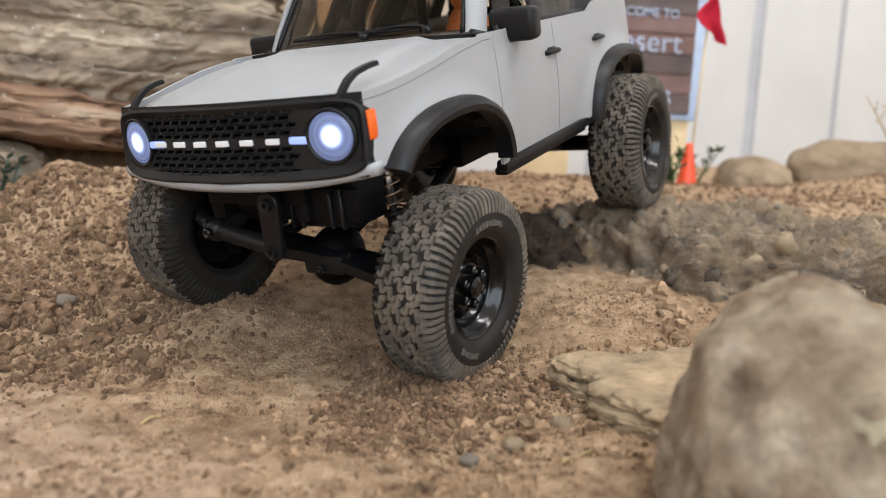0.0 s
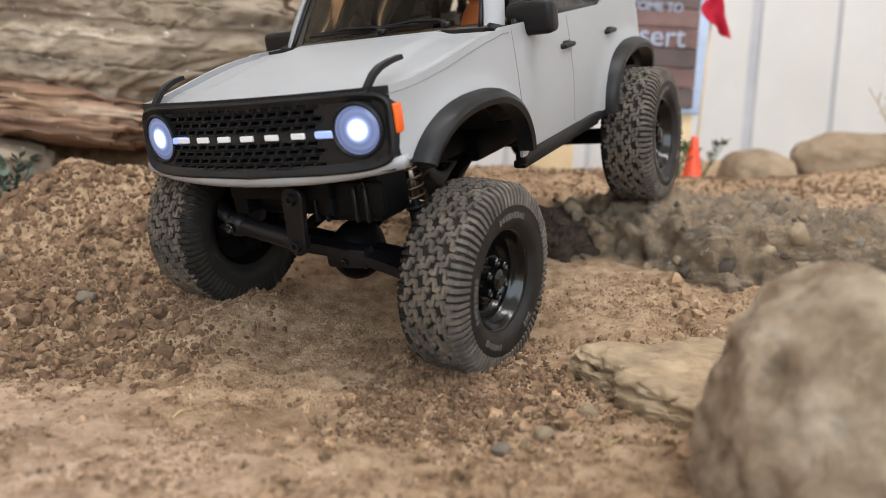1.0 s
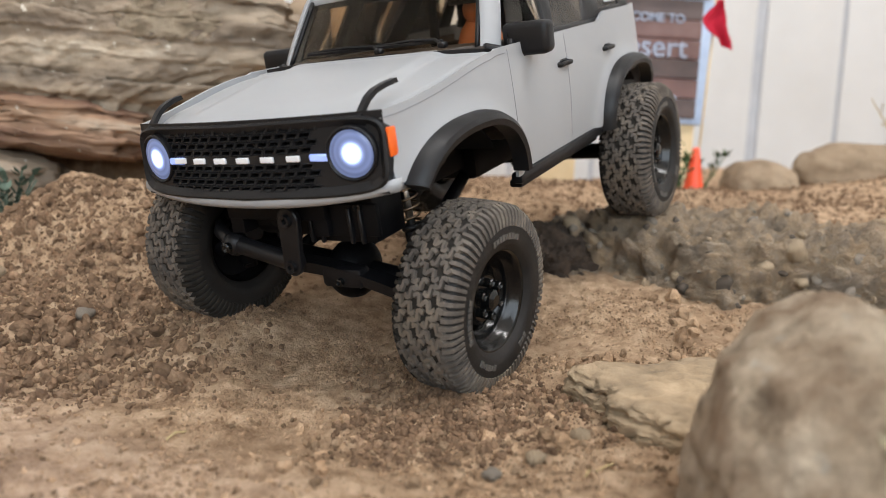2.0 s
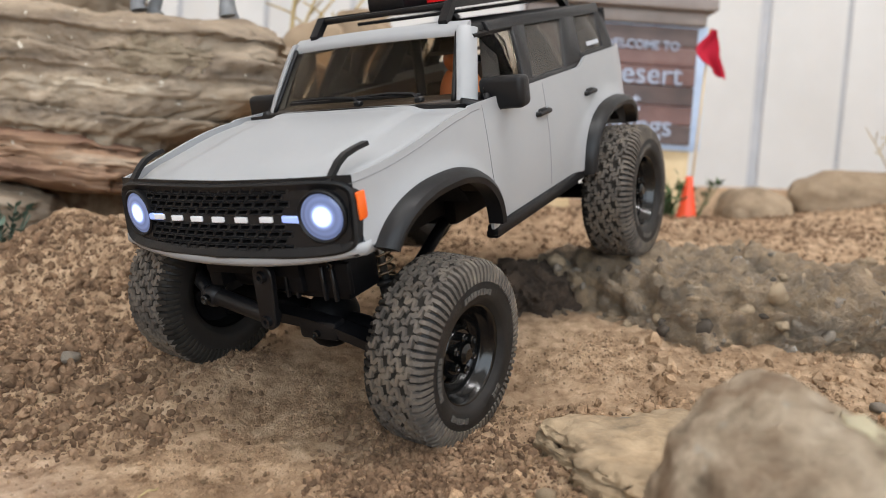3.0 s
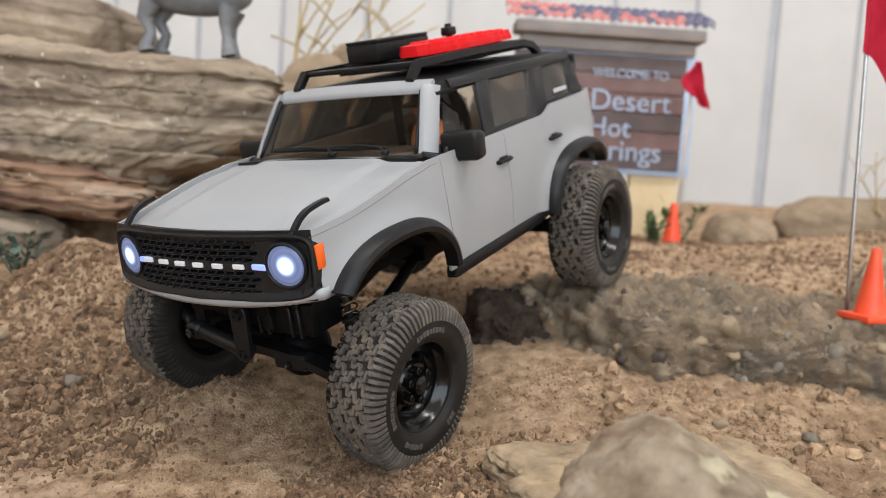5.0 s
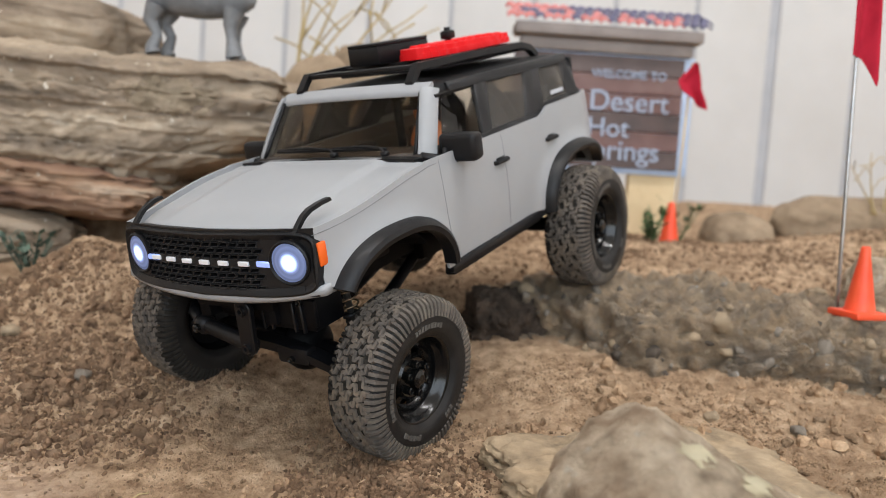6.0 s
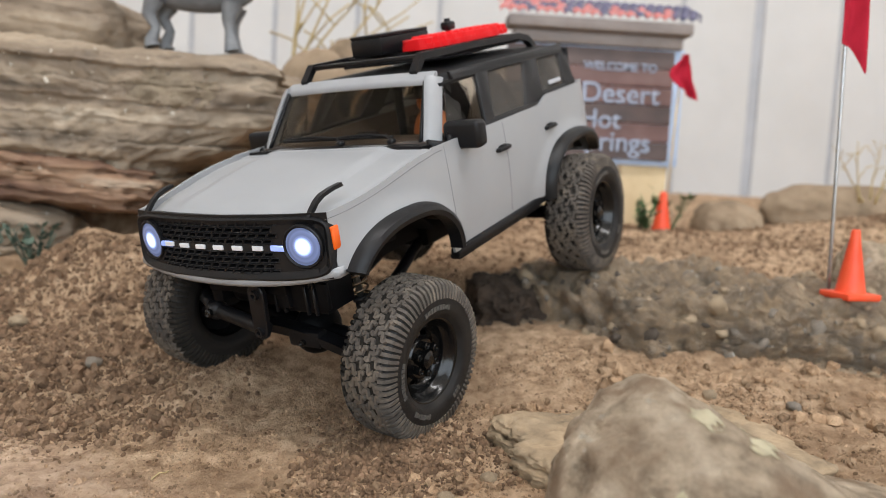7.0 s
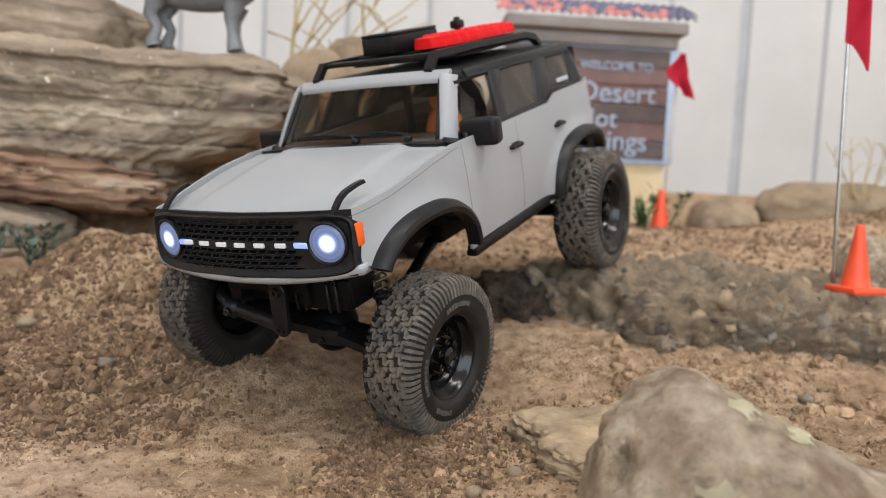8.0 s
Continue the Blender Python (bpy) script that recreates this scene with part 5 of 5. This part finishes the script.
def pennant_point(u, v):
    left = -0.001 - 0.0115 * smoothstep(0, 0.45, v) + 0.0145 * smoothstep(0.4, 1.0, v)
    right = 0.003 + 0.003 * smoothstep(0, 0.45, v) + 0.006 * smoothstep(0.45, 1.0, v)
    return (left + (right - left) * u, -0.003 - 0.002 * math.sin(7 * u + 2 * v), 0.1035 - 0.0365 * v + 0.005 * (1 - u) * smoothstep(0.6, 1.0, v))


sheet(bm, 12, 14, pennant_point)
thicken(bm, 0.0006)
part("cloth", bm, CLOTH, th, "drooping red cloth")

# ---- grey animal figure on the large rock: one plain mesh ----
bm = bmesh.new()


def limb(pts, radii):
    tube(bm, pts, 0, 10, False, radii)


for dx, dy in ((-0.023, -0.006), (-0.018, 0.007), (0.028, -0.006), (0.0275, 0.008)):
    s = 1 if dx > 0 else -1
    limb([(dx, dy, 0.0), (dx - 0.001, dy, 0.004), (dx - 0.002 * s, dy, 0.012), (dx - 0.003, dy, 0.020), (dx - 0.001 * s, dy, 0.030)], [0.0052, 0.0042, 0.0031, 0.0044, 0.007])
bmesh.ops.create_icosphere(bm, subdivisions=3, radius=1, matrix=Matrix.LocRotScale((0.004, 0, 0.038), None, (0.036, 0.014, 0.014)))
limb([(-0.024, 0, 0.042), (-0.036, 0, 0.056), (-0.042, 0, 0.066)], [0.010, 0.007, 0.006])
bmesh.ops.create_icosphere(bm, subdivisions=3, radius=1, matrix=Matrix.LocRotScale((-0.050, 0, 0.066), None, (0.013, 0.006, 0.007)))
goat = link_mesh("animal_figure", bm, FIGURE, None, "", True)
goat.matrix_world = pose(-0.133, 0.482, 0.166)
tagged(goat, "grey four-legged toy animal figure standing on rock", "figurine")


# ---- dry twigs, sprigs ----
def twig(name, root, seed, n, length, spread, mat, label, r=0.0009, lean=(0, 0)):
    rnd = random.Random(seed)
    bm = bmesh.new()
    for k in range(n):
        a = rnd.uniform(-spread, spread) + lean[0]
        b = rnd.uniform(-0.4, 0.4)
        p, pts = Vector((rnd.uniform(-0.008, 0.008), rnd.uniform(-0.004, 0.004), -0.004)), []
        for i in range(9):
            pts.append(p.copy())
            a += rnd.uniform(-0.12, 0.12)
            p += Vector((math.sin(a), 0.4 * b, math.cos(a))) * length * rnd.uniform(0.8, 1.1) / 8
        tube(bm, pts, 0, 5, False, [r * (1 - 0.08 * i) for i in range(9)])
        for i in (3, 5, 6):
            q = pts[i] + Vector((rnd.uniform(-0.25, 0.25) * length, rnd.uniform(-0.05, 0.05) * length, rnd.uniform(0.1, 0.25) * length))
            tube(bm, [pts[i], 0.5 * (pts[i] + q) + Vector((0, 0, 0.004)), q], r * 0.5, 4)
    ob = link_mesh(name, bm, mat, None, "", True)
    ob.matrix_world = pose(*root)
    return tagged(ob, label, "dry plant")


twig("dry_bush", (-0.095, 0.62, 0.145), 2, 7, 0.16, 0.5, TWIG, "bare straw-coloured twigs behind the large rock", 0.0016, (0.35, 0))
twig("dry_plant", (0.392, 0.60, 0.095), 5, 5, 0.055, 0.35, TWIG, "dry yellow plant stalks by the wall", 0.0009)
twig("dry_plant", (0.425, 0.60, 0.095), 6, 4, 0.055, 0.35, TWIG, "dry yellow plant stalks by the wall", 0.0009)


def sprig(root, seed, n, size, mat, label):
    rnd = random.Random(seed)
    th = new("plant_sprig")
    th.matrix_world = pose(*root)
    tagged(th, label, "plant")
    stem, leaf = bmesh.new(), bmesh.new()
    for k in range(n):
        a, tilt = rnd.uniform(0, math.tau), rnd.uniform(0.1, 0.6)
        d = Vector((math.cos(a) * tilt, math.sin(a) * tilt, 1)).normalized()
        ln = size * rnd.uniform(0.6, 1.0)
        tube(stem, [d * ln * i / 3 - Vector((0, 0, 0.003)) for i in range(4)], 0.0005, 5)
        for i in range(12):
            p = d * ln * rnd.uniform(0.15, 1.0)
            e = Vector((rnd.uniform(-1, 1), rnd.uniform(-1, 1), rnd.uniform(0.0, 1))).normalized()
            w = e.cross(d).normalized() * size * 0.05
            tip = p + e * size * 0.2
            mid = 0.5 * (p + tip)
            v = [leaf.verts.new(q) for q in (p, mid + w, tip, mid - w)]
            leaf.faces.new(v)
    part("stem", stem, mat, th)
    part("leaves", leaf, mat, th)


sprig((-0.198, 0.408, 0.026), 1, 9, 0.030, LEAF_BLUE, "bluish green artificial sprig at the foot of rock")
sprig((-0.226, 0.405, 0.024), 4, 9, 0.028, LEAF_BLUE, "bluish green artificial sprig at the foot of rock")
sprig((0.196, 0.57, 0.056), 2, 9, 0.032, LEAF, "green artificial sprig in front of the sign")
sprig((0.222, 0.588, 0.056), 3, 5, 0.040, LEAF, "green artificial sprig in front of the sign")


# ---- loose soil and stones ----
def scatter(name, n, region, size, mat, seed, label, keep=None, cat="soil", sub=2):
    rnd = random.Random(seed)
    base = bmesh.new()
    bmesh.ops.create_icosphere(base, subdivisions=sub, radius=1.0)
    bv = [v.co.copy() for v in base.verts]
    bf = [[v.index for v in f.verts] for f in base.faces]
    base.free()
    vs, fs = [], []
    x0, x1, y0, y1 = region
    done = 0
    while done < n:
        x, y = rnd.uniform(x0, x1), rnd.uniform(y0, y1)
        if keep and rnd.random() > keep(x, y):
            continue
        done += 1
        r = size[0] + (size[1] - size[0]) * rnd.random() ** 2.6
        off = Vector((rnd.uniform(0, 90), rnd.uniform(0, 90), rnd.uniform(0, 90)))
        m = Euler((rnd.uniform(0, 6), rnd.uniform(0, 6), rnd.uniform(0, 6))).to_matrix()
        sc = Vector((1, rnd.uniform(0.6, 1), rnd.uniform(0.5, 0.85)))
        c = Vector((x, y, gz(x, y) + 0.25 * r))
        k0 = len(vs)
        for p in bv:
            s = 1 + 0.5 * noise.noise(p * 1.5 + off) + 0.45 * noise.noise(p * 3.3 + off)
            q = m @ Vector((p.x * sc.x, p.y * sc.y, p.z * sc.z))
            vs.append(c + q * s * r)
        fs.extend([[i + k0 for i in f] for f in bf])
    me = bpy.data.meshes.new(name)
    me.from_pydata(vs, [], fs)
    me.materials.append(mat)
    return tagged(new(name, me), label, cat, kind="stuff")


def patch(x, y, f, k):
    return max(0.0, noise.noise(Vector((x, y, k)) * f))


def heap(x, y):
    return smoothstep(-0.035, -0.10, x + 0.02 * noise.noise(Vector((x, y, 2.0)) * 30)) * smoothstep(0.215, 0.265, y)


scatter("soil_clods", 1500, (-0.27, 0.0, 0.21, 0.40), (0.0009, 0.0037), DAMP_DIM, 1, "crumbly brown clods of soil heaped by the wheel", heap)
scatter("soil_crumbs", 18000, (-0.27, 0.0, 0.21, 0.40), (0.0004, 0.0017), DAMP_DIM, 7, "fine brown crumbs between the heaped clods", heap, sub=1)
scatter("soil_crumbs", 24000, (-0.22, 0.26, 0.13, 0.34), (0.00025, 0.0009), CLOD, 2, "fine crumbs of tan soil strewn about", lambda x, y: 0.12 + patch(x, y, 28, 0) * 2, sub=1)
scatter("soil_clods", 420, (-0.03, 0.12, 0.14, 0.27), (0.0007, 0.0025), CLOD, 3, "small brown clods of soil around the front tyre", lambda x, y: 0.10 + 2 * patch(x, y, 40, 3))
scatter("soil_crumbs", 3200, (-0.02, 0.07, 0.19, 0.28), (0.0004, 0.0018), DAMP_DIM, 13, "dark loose crumbs turned up round the front tyre", lambda x, y: math.exp(-((x - 0.015) / 0.026) ** 2 - ((y - 0.225) / 0.022) ** 2), sub=1)
# crumbs in the heap's damp colour, added to darken the dimly lit far ground
scatter("soil_crumbs", 9000, (-0.06, 0.42, 0.38, 0.64), (0.0005, 0.0019), DAMP_DIM, 15, "loose brown crumbs darkening the dimmer soil behind the ledge", lambda x, y: 0.25 + 2 * patch(x, y, 22, 8), sub=1)
scatter("soil_clods", 500, (0.10, 0.32, 0.20, 0.33), (0.0008, 0.0038), CLOD, 4, "small brown clods of soil below the ledge")
scatter("soil_crumbs", 3500, (-0.10, 0.16, 0.11, 0.20), (0.0003, 0.0012), CLOD, 9, "brown crumbs of soil in the foreground", lambda x, y: 0.2 + 2 * patch(x, y, 35, 5), sub=1)

# pebbles bedded in the ledge
rnd = random.Random(12)
mesh = ledge.data
cand = [v for v in mesh.vertices if (v.normal.y < -0.2 or v.normal.z > 0.5) and v.co.z > -0.02 and v.co.y < 0.02]
STONES = [material("pebble_grey", [(0.17, 0.14, 0.11), (0.32, 0.27, 0.215)], 0.7, 120, 6, 0.0004, 600),
          material("pebble_tan", [(0.28, 0.2, 0.12), (0.48, 0.37, 0.25)], 0.7, 120, 6, 0.0004, 600),
          material("pebble_pale", [(0.45, 0.42, 0.37), (0.6, 0.57, 0.52)], 0.6, 120, 6, 0.0003, 600),
          material("pebble_dark", [(0.06, 0.046, 0.034), (0.13, 0.10, 0.075)], 0.6, 120, 6, 0.0004, 600)]
shapes = []
for k in range(6):
    bm = bmesh.new()
    bmesh.ops.create_icosphere(bm, subdivisions=2, radius=1.0)
    for v in bm.verts:
        v.co *= 1 + 0.4 * noise.noise(v.co * 1.3 + Vector((k * 9.0, 0, 0))) + 0.15 * noise.noise(v.co * 3 + Vector((0, k * 5.0, 0)))
    me = bpy.data.meshes.new("pebble")
    for f in bm.faces:
        f.smooth = True
    bm.to_mesh(me)
    bm.free()
    shapes.append(me)
variants = []
for m_ in STONES:
    for me in shapes:
        c = me.copy()
        c.materials.append(m_)
        variants.append(c)
for k in range(290):
    v = rnd.choice(cand)
    r = 0.0013 + 0.0042 * rnd.random() ** 2.6
    ob = new("pebble", variants[rnd.choices((0, 1, 2, 3), (40, 40, 3, 17))[0] * 6 + rnd.randrange(6)])
    ob.parent = ledge
    ob.matrix_local = pose(*(v.co - v.normal * r * 0.35), rnd.uniform(0, 360), rnd.uniform(0, 360), rnd.uniform(0, 360)) @ Matrix.Diagonal((r, r * rnd.uniform(0.6, 1), r * rnd.uniform(0.5, 0.9), 1))


# pale lichen on the near stone
for k, (spot_at, sz) in enumerate((((0.0915, 0.128, 0.0385), (0.0046, 0.0024)), ((0.1035, 0.128, 0.0325), (0.0042, 0.0017)), ((0.0790, 0.115, 0.0225), (0.0034, 0.0026)))):
    crust(near_rock, spot_at, sz, LICHEN, "pale crusty lichen patch", k + 4, "lichen", 0.0006)


# single stones lying on the soil
for px, py, r, kind_, words in ((0.0600, 0.238, 0.0042, 3, "dark grey pebble half sunk in soil"), (0.0810, 0.246, 0.0030, 0, "grey-brown pebble lying on soil"),
                                (0.0330, 0.190, 0.0032, 1, "tan pebble lying on soil"), (0.0210, 0.182, 0.0026, 0, "grey-brown pebble lying on soil"),
                                (0.0480, 0.205, 0.0036, 1, "tan pebble beside the flat rock"), (0.1200, 0.262, 0.0034, 1, "tan pebble below the ledge"),
                                (0.1500, 0.282, 0.0040, 1, "tan pebble below the ledge"), (0.1800, 0.268, 0.0036, 0, "grey-brown pebble below the ledge"),
                                (-0.1750, 0.345, 0.0052, 1, "pale tan stone among the clods"), (-0.1200, 0.300, 0.0040, 0, "grey-brown stone among the clods")):
    ob = new("pebble", variants[kind_ * 6 + rnd.randrange(6)])
    ob.matrix_world = pose(px, py, gz(px, py) + 0.3 * r, 0, 0, rnd.uniform(0, 360)) @ Matrix.Diagonal((r, 0.8 * r, 0.62 * r, 1))
    tagged(ob, words, "pebble", "loose pebbles")

# dry straws on the soil
for px, py, ang, ln in ((-0.165, 0.262, 8, 0.016), (-0.148, 0.240, -20, 0.012), (0.047, 0.181, 35, 0.010), (-0.06, 0.205, 70, 0.008)):
    bm = bmesh.new()
    d = Vector((math.cos(radians(ang)), math.sin(radians(ang)), 0))
    pts = []
    for k in range(7):
        q = Vector((px, py, 0)) + d * ln * (k / 6 - 0.5) + Vector((0, 0, 0)) + Vector((-d.y, d.x, 0)) * 0.0008 * math.sin(k)
        pts.append((q.x, q.y, gz(q.x, q.y) + 0.0007))
    tube(bm, pts, 0.00028, 5)
    tagged(link_mesh("straw", bm, TWIG, None, "", True), "short dry straw lying on soil", "straw", "dry straws")
